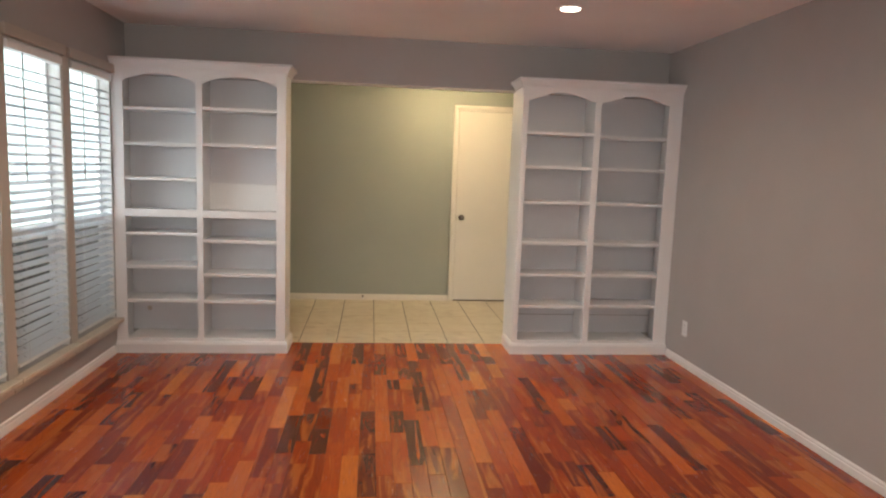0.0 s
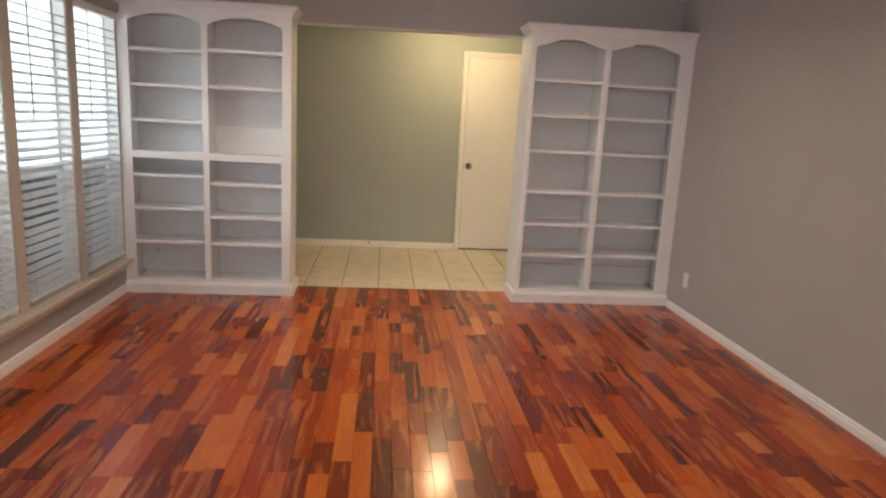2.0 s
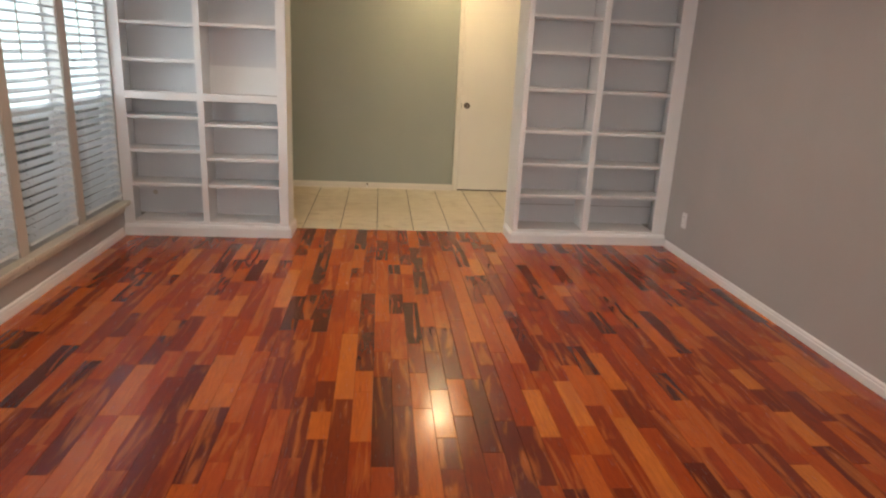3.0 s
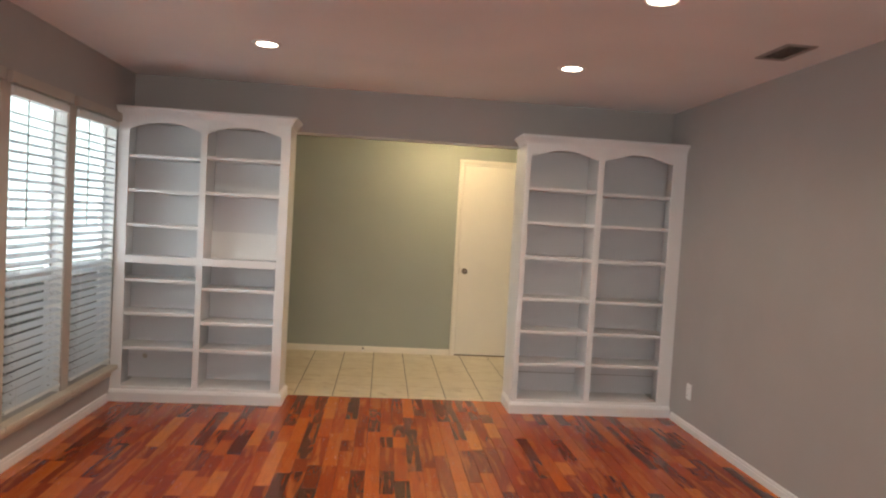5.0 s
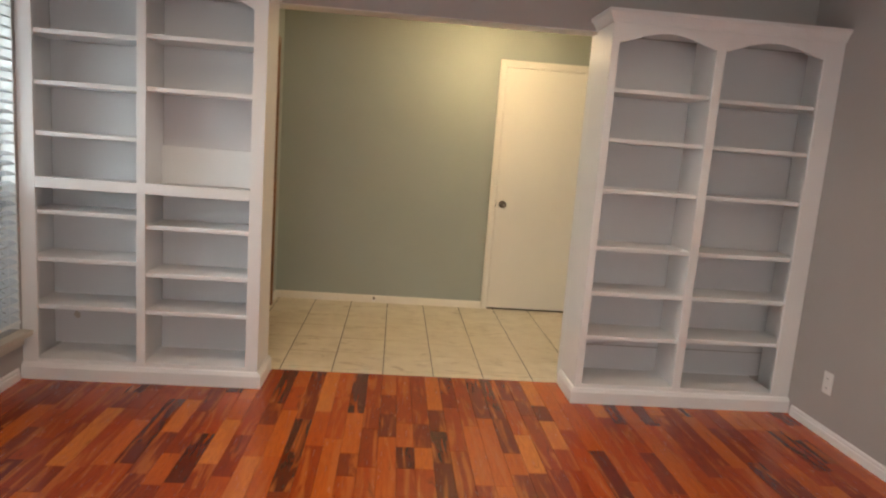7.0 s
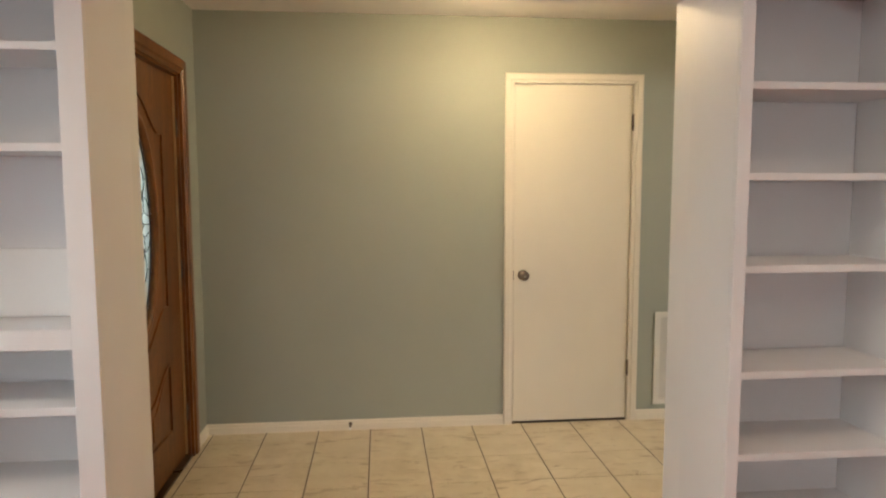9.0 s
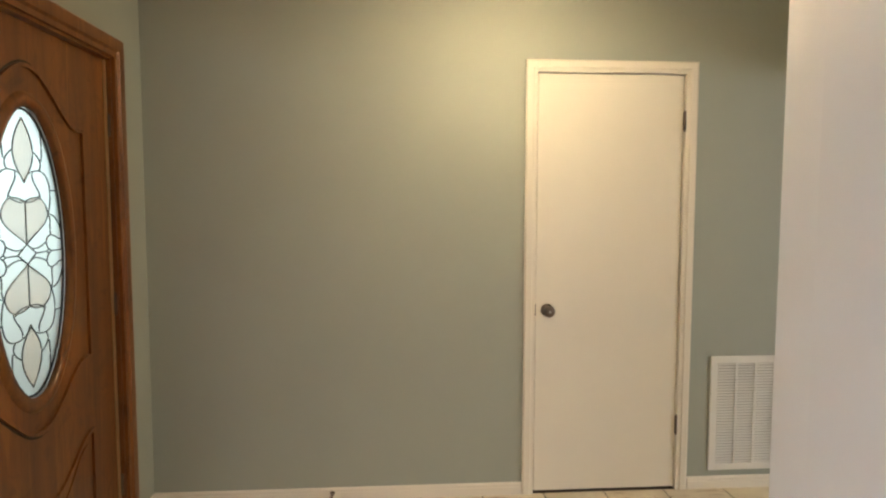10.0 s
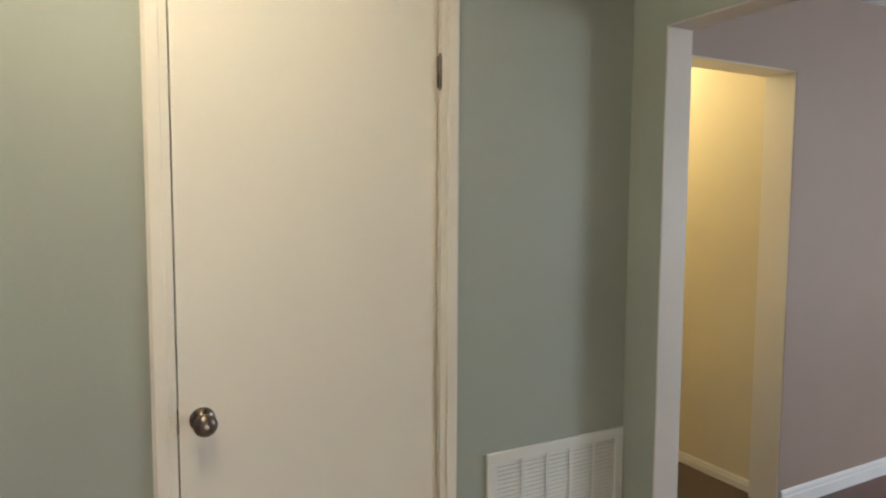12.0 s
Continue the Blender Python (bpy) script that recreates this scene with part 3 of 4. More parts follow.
def bookcase(label, x0, x1, stiles, columns, thick, wall_side, hood=None, curve=0.75):
    """stiles: the three face posts as (from, to); columns: shelf heights of each half; thick: a thick fixed shelf; wall_side: -1 or 1, the end at a wall."""
    F, B, top = -0.298, -0.004, 2.08
    t = thing("bookcase", ((x0 + x1) / 2, -0.16, 0.0), label, "bookcase", group="built-in bookcases")
    (a0, a1), (m0, m1), (b0, b1) = stiles
    part("side_panel", boxes((x0, F + 0.02, 0.0, x0 + 0.02, B, top), bevel=0.001), M_SHELF, t)
    part("side_panel", boxes((x1 - 0.02, F + 0.02, 0.0, x1, B, top), bevel=0.001), M_SHELF, t)
    mc = (m0 + m1) / 2
    part("divider", boxes((mc - 0.011, F + 0.02, 0.08, mc + 0.011, B, 2.05)), M_SHELF, t)
    for s0, s1 in stiles:
        part("face_post", boxes((s0, F, 0.085, s1, F + 0.02, 2.09), bevel=0.002), M_SHELF, t)
    part("top_board", boxes((x0 + 0.02, F + 0.02, 2.055, x1 - 0.02, B, 2.075)), M_SHELF, t)
    halves = ((a1, m0), (m1, b0))
    for (h0, h1) in halves:
        part("arched_valance", valance(h0, h1, 1.975, 2.036, 2.09, F + 0.001, F + 0.02, curve), M_SHELF, t, "white arched board over the shelves")
        part("bottom_rail", boxes((h0, F + 0.001, 0.085, h1, F + 0.02, 0.108), bevel=0.0015), M_SHELF, t)
        part("bottom_shelf", boxes((h0 - 0.02, F + 0.021, 0.088, h1 + 0.02, B, 0.106)), M_SHELF, t)
    for (h0, h1), heights in zip(halves, columns):
        lo = x0 + 0.021 if h0 == a1 else mc + 0.012
        hi = mc - 0.012 if h0 == a1 else x1 - 0.021
        for z in heights:
            if z in thick:
                part("fixed_shelf", boxes((lo, F + 0.021, z - 0.012, hi, B, z + 0.012)), M_SHELF, t)
                part("shelf_rail", boxes((h0, F + 0.001, z - 0.028, h1, F + 0.02, z + 0.028), bevel=0.002), M_SHELF, t, "wide white rail on a fixed shelf")
            else:
                part("shelf", boxes((lo, F + 0.022, z - 0.011, hi, B - 0.002, z + 0.011), bevel=0.002), M_SHELF, t)
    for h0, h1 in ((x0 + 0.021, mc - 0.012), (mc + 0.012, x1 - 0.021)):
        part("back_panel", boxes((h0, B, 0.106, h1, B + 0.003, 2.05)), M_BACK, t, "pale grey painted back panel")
        if wall_side > 0:
            part("panel_joint", boxes((h0, B - 0.0012, 0.252, h1, B - 0.0002, 0.257)), M_VENT, t, "thin dark joint across the back panel")
    if hood:
        part("low_back_board", boxes((mc + 0.012, -0.030, hood[0], x1 - 0.021, B, hood[1]), bevel=0.002), M_SHELF, t, "white board across the lower back of one bay")
    if wall_side < 0:
        bm = bmesh.new()
        blot = [(-1.088 + 0.016 * math.cos(k * math.tau / 14) * (1 + 0.3 * math.sin(k * 2.1)), 0.272 + 0.021 * math.sin(k * math.tau / 14) * (1 + 0.25 * math.sin(k * 1.7))) for k in range(14)]
        rims = [[bm.verts.new((px, py, pz)) for px, pz in blot] for py in (B - 0.0003, B - 0.0011)]
        for k in range(14):
            bm.faces.new((rims[0][k], rims[0][(k + 1) % 14], rims[1][(k + 1) % 14], rims[1][k]))
        bm.faces.new(rims[1])
        part("stain", bm, M_STAIN, t, "small brown stain on the back panel")
    # crown: a flared moulding across the front and round the free end
    lo = x0 if wall_side < 0 else x0 - 0.045
    hi = x1 + 0.045 if wall_side < 0 else x1
    prof = [(F - 0.001, 2.072), (F - 0.010, 2.072), (F - 0.014, 2.086), (F - 0.034, 2.114), (F - 0.042, 2.118), (F - 0.042, 2.136), (F - 0.001, 2.136)]
    bm = extrude_profile(prof, "x", lo, hi)
    for v in bm.verts:                       # mitred free end
        out = F - v.co.y
        if wall_side < 0 and v.co.x > x1:
            v.co.x = x1 + max(out, 0.0)
        if wall_side > 0 and v.co.x < x0:
            v.co.x = x0 - max(out, 0.0)
    part("crown_front", bm, M_SHELF, t, "white flared crown moulding")
    if wall_side < 0:
        side = [(x1 + max(0.0005, F - y), z) for y, z in prof]
    else:
        side = [(x0 - max(0.0005, F - y), z) for y, z in prof]
    bm = extrude_profile(side, "y", F, B)
    for v in bm.verts:
        if v.co.y < F + 0.001:
            v.co.y = F - max(0.0, (v.co.x - x1) if wall_side < 0 else (x0 - v.co.x))
    part("crown_side", bm, M_SHELF, t, "white flared crown moulding")
    part("crown_cap", boxes((x0 + 0.001, F + 0.001, 2.091, x1 - 0.001, B, 2.134)), M_SHELF, t)
    # base: a plain board with an eased top edge
    d = 0.022
    bp = [(F + 0.002, 0.0), (F - d, 0.0), (F - d, 0.066), (F - d * 0.5, 0.084), (F + 0.002, 0.088)]
    lo, hi = (x0, x1 + d) if wall_side < 0 else (x0 - d, x1)
    bm = extrude_profile(bp, "x", lo, hi)
    for v in bm.verts:
        out = max(0.0, F - v.co.y)
        if wall_side < 0 and v.co.x > x1:
            v.co.x = x1 + out
        if wall_side > 0 and v.co.x < x0:
            v.co.x = x0 - out
    part("base_front", bm, M_SHELF, t, "white base board with a rounded top")
    sp = [((x1 + max(0.0005, F - y)) if wall_side < 0 else (x0 - max(0.0005, F - y)), z) for y, z in bp]
    bm = extrude_profile(sp, "y", F, B)
    for v in bm.verts:
        if v.co.y < F + 0.001:
            v.co.y = F - max(0.0, (v.co.x - x1) if wall_side < 0 else (x0 - v.co.x))
    part("base_side", bm, M_SHELF, t)
    return t


bookcase("white built-in bookcase with empty shelves beside the windows", -1.230, -0.012, ((-1.230, -1.152), (-0.651, -0.606), (-0.080, -0.012)),
         ((1.789, 1.540, 1.288, 1.042, 0.887, 0.640, 0.386), (1.806, 1.548, 1.042, 0.840, 0.586, 0.382)), (1.042,), -1, hood=(1.056, 1.262))
bookcase("white built-in bookcase with empty shelves beside the plain wall", 1.748, 3.012, ((1.748, 1.787), (2.314, 2.362), (2.905, 3.012)),
         ((1.732, 1.471, 1.200, 0.882, 0.627, 0.375), (1.720, 1.471, 1.199, 0.882, 0.630, 0.383)), (), 1, curve=1.35)


# ------------------------------------------------------------------ closet door
def closet_door():
    x0, x1, z0, z1 = 1.533, 2.246, 0.012, 2.047
    y = FY1 + 0.004
    d = thing("door_1", ((x0 + x1) / 2, y, 0.0), "closed flush cream-white closet door with a dark bronze knob", "door", "structure")
    part("door_leaf", boxes((x0, y, z0, x1, y + 0.035, z1), bevel=0.002), M_DOOR, d)
    for a, b in ((DX0, x0 - 0.004), (x1 + 0.004, DX1)):
        part("door_jamb", boxes((a, FY1 + 0.001, 0.0, b, FY1 + WT, DH - 0.021)), M_DOOR, d)
    part("door_jamb", boxes((DX0, FY1 + 0.001, z1 + 0.004, DX1, FY1 + WT, DH)), M_DOOR, d)
    # full dark sheet behind the leaf, painted shade for the gaps round it
    part("door_stop", boxes((x0 - 0.004, y + 0.036, 0.0, x1 + 0.004, y + 0.048, z1 + 0.004)), M_DARK, d)
    w, t = 0.055, 0.017
    for a, s in ((x0 - 0.006, -1), (x1 + 0.006, 1)):      # side casings: stepped profile
        pts = [(a, FY1), (a, FY1 - t * 0.55), (a + s * w * 0.30, FY1 - t * 0.62), (a + s * w * 0.38, FY1 - t * 0.95), (a + s * w * 0.85, FY1 - t), (a + s * w, FY1 - t * 0.75), (a + s * w, FY1)]
        bm = bmesh.new()
        lower = [bm.verts.new((px, py, 0.0)) for px, py in pts]
        upper = [bm.verts.new((px, py, z1 + 0.006 + abs(px - a))) for px, py in pts]
        for k in range(len(pts)):
            q = (k + 1) % len(pts)
            bm.faces.new((lower[k], lower[q], upper[q], upper[k]))
        bm.faces.new(lower[::-1])
        bm.faces.new(upper)
        bmesh.ops.recalc_face_normals(bm, faces=bm.faces)
        part("side_casing", bm, M_DOOR, d, "cream stepped door casing")
    b = z1 + 0.006
    pts = [(FY1, b), (FY1 - t * 0.55, b), (FY1 - t * 0.62, b + w * 0.30), (FY1 - t * 0.95, b + w * 0.38), (FY1 - t, b + w * 0.85), (FY1 - t * 0.75, b + w), (FY1, b + w)]
    bm = extrude_profile(pts, "x", 0, 1)
    for v in bm.verts:
        v.co.x = (x0 - 0.006 - (v.co.z - b)) if v.co.x < 0.5 else (x1 + 0.006 + (v.co.z - b))
    part("head_casing", bm, M_DOOR, d, "cream stepped door casing")
    kx, kz = 1.588, 0.917
    k = part("door_knob", lathe([(0.031, 0.0), (0.031, 0.004), (0.026, 0.008), (0.012, 0.010), (0.011, 0.030), (0.020, 0.036), (0.027, 0.046), (0.0285, 0.054), (0.025, 0.063), (0.014, 0.068), (0.002, 0.069)],
                                (kx, y, kz), (0, -1, 0)), M_BRONZE, d, "round aged bronze knob")
    part("key_hole", lathe([(0.006, 0.0), (0.006, 0.002), (0.001, 0.0025)], (kx, y - 0.0685, kz), (0, -1, 0), 10), M_STEEL, k)
    part("latch_plate", boxes((x0 - 0.0035, y - 0.002, kz - 0.028, x0 - 0.0005, y + 0.02, kz + 0.028)), M_BRONZE, d)
    for z in (1.828, 0.332):
        h = part("hinge", cyl(bmesh.new(), (x1 + 0.003, y - 0.008, z - 0.044), (x1 + 0.003, y - 0.008, z + 0.044), 0.0065, seg=10), M_BRONZE, d, "dark bronze butt hinge")
        for dz in (-0.047, 0.047):
            part("hinge_tip", cyl(bmesh.new(), (x1 + 0.003, y - 0.008, z + dz - 0.004), (x1 + 0.003, y - 0.008, z + dz + 0.004), 0.0045, seg=8), M_BRONZE, h)
        part("hinge_leaf", boxes((x1 - 0.003, y - 0.0015, z - 0.044, x1 + 0.009, y - 0.0002, z + 0.044)), M_BRONZE, h)


closet_door()


# ------------------------------------------------------------------ entrance door with an oval light
def ellipse(cy, cz, ry, rz, n=40):
    return [(cy + ry * math.cos(math.tau * k / n), cz + rz * math.sin(math.tau * k / n)) for k in range(n)]


def ring_between(bm, x0, x1, inner, outer):
    """A flat band with thickness between two outlines of equally many points."""
    n = len(inner)
    rows = [[bm.verts.new((x, y, z)) for y, z in pts] for x, pts in ((x1, inner), (x1, outer), (x0, outer), (x0, inner))]
    for r in range(4):
        a, b = rows[r], rows[(r + 1) % 4]
        for k in range(n):
            bm.faces.new((a[k], a[(k + 1) % n], b[(k + 1) % n], b[k]))
    bmesh.ops.recalc_face_normals(bm, faces=bm.faces)
    return bm


def entrance_door():
    y0, y1, z0, z1 = 0.300, 1.440, 0.015, 2.012
    xf = -0.316                       # room face of the leaf
    xb = xf - 0.045
    cy, cz, ry, rz = 0.865, 1.275, 0.230, 0.470
    d = thing("door_2", (xf, (y0 + y1) / 2, 0.0), "stained wooden entrance door with an oval leaded glass light", "door", "structure")
    # leaf: outline matched to the oval so that the hole goes through
    n = 48
    hole = ellipse(cy, cz, ry + 0.02, rz + 0.02, n)
    rim = []
    for k in range(n):
        c, s = math.cos(math.tau * k / n), math.sin(math.tau * k / n)
        hy = (y1 - cy) if c > 0 else (cy - y0)
        hz = (z1 - cz) if s > 0 else (cz - z0)
        f = min(hy / max(abs(c), 1e-6), hz / max(abs(s), 1e-6))
        rim.append((cy + c * f, cz + s * f))
    # pull the nearest rim point into each corner
    for qy, qz in ((y0, z0), (y0, z1), (y1, z0), (y1, z1)):
        j = min(range(n), key=lambda i: (rim[i][0] - qy) ** 2 + (rim[i][1] - qz) ** 2)
        rim[j] = (qy, qz)
    part("door_leaf", ring_between(bmesh.new(), xb, xf, hole, rim), M_WOOD, d)
    # raised oval collar
    bm = bmesh.new()
    prof = [(0.0, -0.006), (0.004, 0.010), (0.022, 0.014), (0.040, 0.010), (0.050, -0.001)]
    rings = [[bm.verts.new((xf + h, y, z)) for y, z in ellipse(cy, cz, ry + o, rz + o, 56)] for o, h in prof]
    for a, b in zip(rings, rings[1:]):
        for k in range(56):
            f = bm.faces.new((a[k], b[k], b[(k + 1) % 56], a[(k + 1) % 56]))
            f.smooth = True
    bmesh.ops.recalc_face_normals(bm, faces=bm.faces)
    part("oval_collar", bm, M_WOOD, d, "raised oval wooden moulding round the glass")
    # long shaped moulding round the oval: eyebrow ends and straight sides
    def shaped(out):
        a, b = cy - 0.365 - out, cy + 0.365 + out
        zt, zb = 1.70 + out * 0.4, 0.86 - out * 0.4
        pts = []
        for k in range(25):
            u = k / 24
            yy = a + (b - a) * u
            bump = 0.5 - 0.5 * math.cos(math.tau * min(1, max(0, (u - 0.06) / 0.88)))
            pts.append((yy, zt + 0.175 * bump ** 0.85 + out * bump * 0.5))
        low = []
        for k in range(25):
            u = 1 - k / 24
            yy = a + (b - a) * u
            bump = 0.5 - 0.5 * math.cos(math.tau * min(1, max(0, (u - 0.06) / 0.88)))
            low.append((yy, zb - 0.175 * bump ** 0.85 - out * bump * 0.5))
        return pts + low
    bm = ring_between(bmesh.new(), xf - 0.002, xf + 0.009, shaped(-0.007), shaped(0.007))
    part("panel_moulding", bm, M_WOOD, d, "carved moulding line with eyebrow ends")
    # dark band laid on the leaf, painted shade beside the moulding
    part("groove_shade", ring_between(bmesh.new(), xf - 0.002, xf + 0.0012, shaped(0.008), shaped(0.017)), M_DARK, d)
    # lower raised panels with a swept top
    for s in (-1, 1):
        a, b = cy + s * 0.045, cy + s * 0.365
        def low_panel(o):
            pts = [(a + s * o, 0.22 + o), (b - s * o, 0.22 + o)]
            for k in range(12):
                u = k / 11
                pts.append((b - s * o + (a - b + 2 * s * o) * u, 0.575 - o - 0.16 * (0.5 - 0.5 * math.cos(math.pi * u)) * 0.9))
            return pts if s > 0 else pts[::-1]
        part("lower_panel", ring_between(bmesh.new(), xf - 0.002, xf + 0.009, low_panel(0.014), low_panel(0.0)), M_WOOD, d, "raised lower door panel")
        bm = bmesh.new()
        f = bm.faces.new([bm.verts.new((xf + 0.005, y, z)) for y, z in low_panel(0.05)])
        r = bmesh.ops.extrude_face_region(bm, geom=[f])
        bmesh.ops.translate(bm, verts=[v for v in r["geom"] if isinstance(v, bmesh.types.BMVert)], vec=(-0.006, 0, 0))
        bmesh.ops.recalc_face_normals(bm, faces=bm.faces)
        part("panel_field", bm, M_WOOD, d)
    # glass and lead
    gx = xf - 0.020
    bm = bmesh.new()
    f = bm.faces.new([bm.verts.new((gx, y, z)) for y, z in ellipse(cy, cz, ry + 0.018, rz + 0.018, 56)])
    r = bmesh.ops.extrude_face_region(bm, geom=[f])
    bmesh.ops.translate(bm, verts=[v for v in r["geom"] if isinstance(v, bmesh.types.BMVert)], vec=(-0.006, 0, 0))
    bmesh.ops.recalc_face_normals(bm, faces=bm.faces)
    g = part("oval_glass", bm, M_FROST, d, "pale textured leaded glass oval")
    g.visible_shadow = False
    lx = gx + 0.003

    def came(pts, r=0.0024):
        part("lead_came", tube(bmesh.new(), [(lx, cy + a, cz + b) for a, b in pts], r), M_LEAD, g)

    def glaze(pts):
        bm = bmesh.new()
        f = bm.faces.new([bm.verts.new((gx + 0.0012, cy + a, cz + b)) for a, b in pts])
        r = bmesh.ops.extrude_face_region(bm, geom=[f])
        bmesh.ops.translate(bm, verts=[v for v in r["geom"] if isinstance(v, bmesh.types.BMVert)], vec=(0.0015, 0, 0))
        bmesh.ops.recalc_face_normals(bm, faces=bm.faces)
        o = part("tinted_pane", bm, M_PEACH, g, "peach tinted glass piece")
        o.visible_shadow = False

    def bez(p0, p1, p2, p3, n=12):
        out = []
        for k in range(n + 1):
            u = k / n
            w = ((1 - u) ** 3, 3 * u * (1 - u) ** 2, 3 * u * u * (1 - u), u ** 3)
            out.append((sum(w[i] * p[0] for i, p in enumerate((p0, p1, p2, p3))), sum(w[i] * p[1] for i, p in enumerate((p0, p1, p2, p3)))))
        return out

    came([(ry * 0.985 * math.cos(math.tau * k / 48), rz * 0.99 * math.sin(math.tau * k / 48)) for k in range(49)], 0.004)
    for v in (1, -1):
        def lead(s, *curves):
            pts = []
            for c in curves:
                pts += bez(*c, n=9)[1 if pts else 0:]
            came([(s * a * ry, v * b * rz) for a, b in pts])

        heart = bez((0, 0.07), (0.25, 0.15), (0.62, 0.20), (0.58, 0.29)) + bez((0.58, 0.29), (0.55, 0.36), (0.35, 0.43), (0.0, 0.36))[1:]
        heart = [(a * ry, b * rz) for a, b in heart]
        came([(0, v * 0.07 * rz), (0, v * 0.36 * rz)])
        glaze([(a * 0.95, v * (b * 0.97 + 0.004)) for a, b in heart + [(-a, b) for a, b in reversed(heart[1:-1])]])
        tip = bez((0, 0.49), (0.12, 0.58), (0.50, 0.68), (0, 0.93))
        tip = [(a * ry, b * rz) for a, b in tip]
        glaze([(a * 0.9, v * b) for a, b in tip + [(-a, b) for a, b in reversed(tip[1:-1])]])
        for s in (1, -1):
            came([(s * a, v * b) for a, b in heart])
            came([(s * a, v * b) for a, b in tip])
            # petals above the heart
            lead(s, ((0.60, 0.27), (0.74, 0.38), (0.72, 0.56), (0.42, 0.575)), ((0.42, 0.575), (0.22, 0.58), (0.06, 0.56), (0.0, 0.49)))
            lead(s, ((0.40, 0.375), (0.44, 0.44), (0.16, 0.49), (0.22, 0.56)))
            lead(s, ((0.0, 0.36), (0.10, 0.35), (0.30, 0.36), (0.36, 0.40)))
            lead(s, ((0.40, 0.577), (0.48, 0.62), (0.48, 0.66), (0.24, 0.71)))
            lead(s, ((0.47, 0.645), (0.50, 0.70), (0.50, 0.78), (0.47, 0.865)))
            came([(s * 0.715 * ry, v * 0.44 * rz), (s * 0.885 * ry, v * 0.44 * rz)])
            # diamond and side flowers
            came([(0, v * 0.07 * rz), (s * 0.22 * ry, 0.002 * v)])
            lead(s, ((0.60, 0.27), (0.78, 0.27), (0.90, 0.21), (0.97, 0.13)))
            lead(s, ((0.60, 0.27), (0.70, 0.22), (0.60, 0.16), (0.66, 0.115)))
            lead(s, ((0.58, 0.018), (0.46, 0.06), (0.52, 0.13), (0.70, 0.115)), ((0.70, 0.115), (0.84, 0.10), (0.86, 0.07), (0.97, 0.085)))
            lead(s, ((0.12, 0.038), (0.26, 0.02), (0.42, 0.05), (0.52, 0.07)))
            came([(s * 0.52 * ry, 0), (s * 0.58 * ry, v * 0.018 * rz), (s * 0.64 * ry, 0)])
    for s in (1, -1):
        came([(s * 0.22 * ry, 0), (s * 0.52 * ry, 0)])
        came([(s * 0.64 * ry, 0), (s * ry * 0.98, 0)])
    # frame, casing, threshold
    for a, b in ((EY0, y0 - 0.003), (y1 + 0.003, EY1)):
        part("door_jamb", boxes((FX0 - WT, a, 0.0, FX0 - 0.001, b, EH - 0.031)), M_WOOD, d)
    part("door_jamb", boxes((FX0 - WT, EY0, z1 + 0.003, FX0 - 0.001, EY1, EH)), M_WOOD, d)
    for a in (y0 + 0.002, y1 - 0.008):
        part("weather_strip", boxes((xf + 0.001, a, 0.02, xf + 0.012, a + 0.006, z1 - 0.002), bevel=0.001), M_BRASS, d, "pale brass weather strip")
    for z in (1.75, 1.02, 0.25):
        part("hinge", cyl(bmesh.new(), (xf + 0.016, y1 - 0.001, z - 0.045), (xf + 0.016, y1 - 0.001, z + 0.045), 0.007, seg=10), M_BRONZE, d, "dark bronze hinge")
    part("threshold", boxes((FX0 - WT, EY0, 0.0, FX0 + 0.006, EY1, 0.012), bevel=0.003), M_BRONZE, d)
    t, w = 0.024, 0.078
    for yy, s in ((y0 - 0.012, -1), (y1 + 0.012, 1)):
        pts = [(yy, 0), (yy, t * 0.6), (yy + s * w * 0.25, t * 0.6), (yy + s * w * 0.36, t), (yy + s * w * 0.9, t), (yy + s * w, t * 0.7), (yy + s * w, 0)]
        bm = bmesh.new()
        lower = [bm.verts.new((FX0 + h, p, 0.0)) for p, h in pts]
        upper = [bm.verts.new((FX0 + h, p, z1 + 0.012 + abs(p - yy))) for p, h in pts]
        for k in range(len(pts)):
            q = (k + 1) % len(pts)
            bm.faces.new((lower[k], lower[q], upper[q], upper[k]))
        bm.faces.new(lower[::-1])
        bm.faces.new(upper)
        bmesh.ops.recalc_face_normals(bm, faces=bm.faces)
        part("side_casing", bm, M_WOOD, d, "stained wooden door casing")
    b = z1 + 0.012
    pts = [(FX0, b), (FX0 + t * 0.6, b), (FX0 + t * 0.6, b + w * 0.25), (FX0 + t, b + w * 0.36), (FX0 + t, b + w * 0.9), (FX0 + t * 0.7, b + w), (FX0, b + w)]
    bm = extrude_profile(pts, "y", 0, 1)
    for v in bm.verts:
        v.co.y = (y0 - 0.012 - (v.co.z - b)) if v.co.y < 0.5 else (y1 + 0.012 + (v.co.z - b))
    part("head_casing", bm, M_WOOD, d, "stained wooden door casing")


entrance_door()


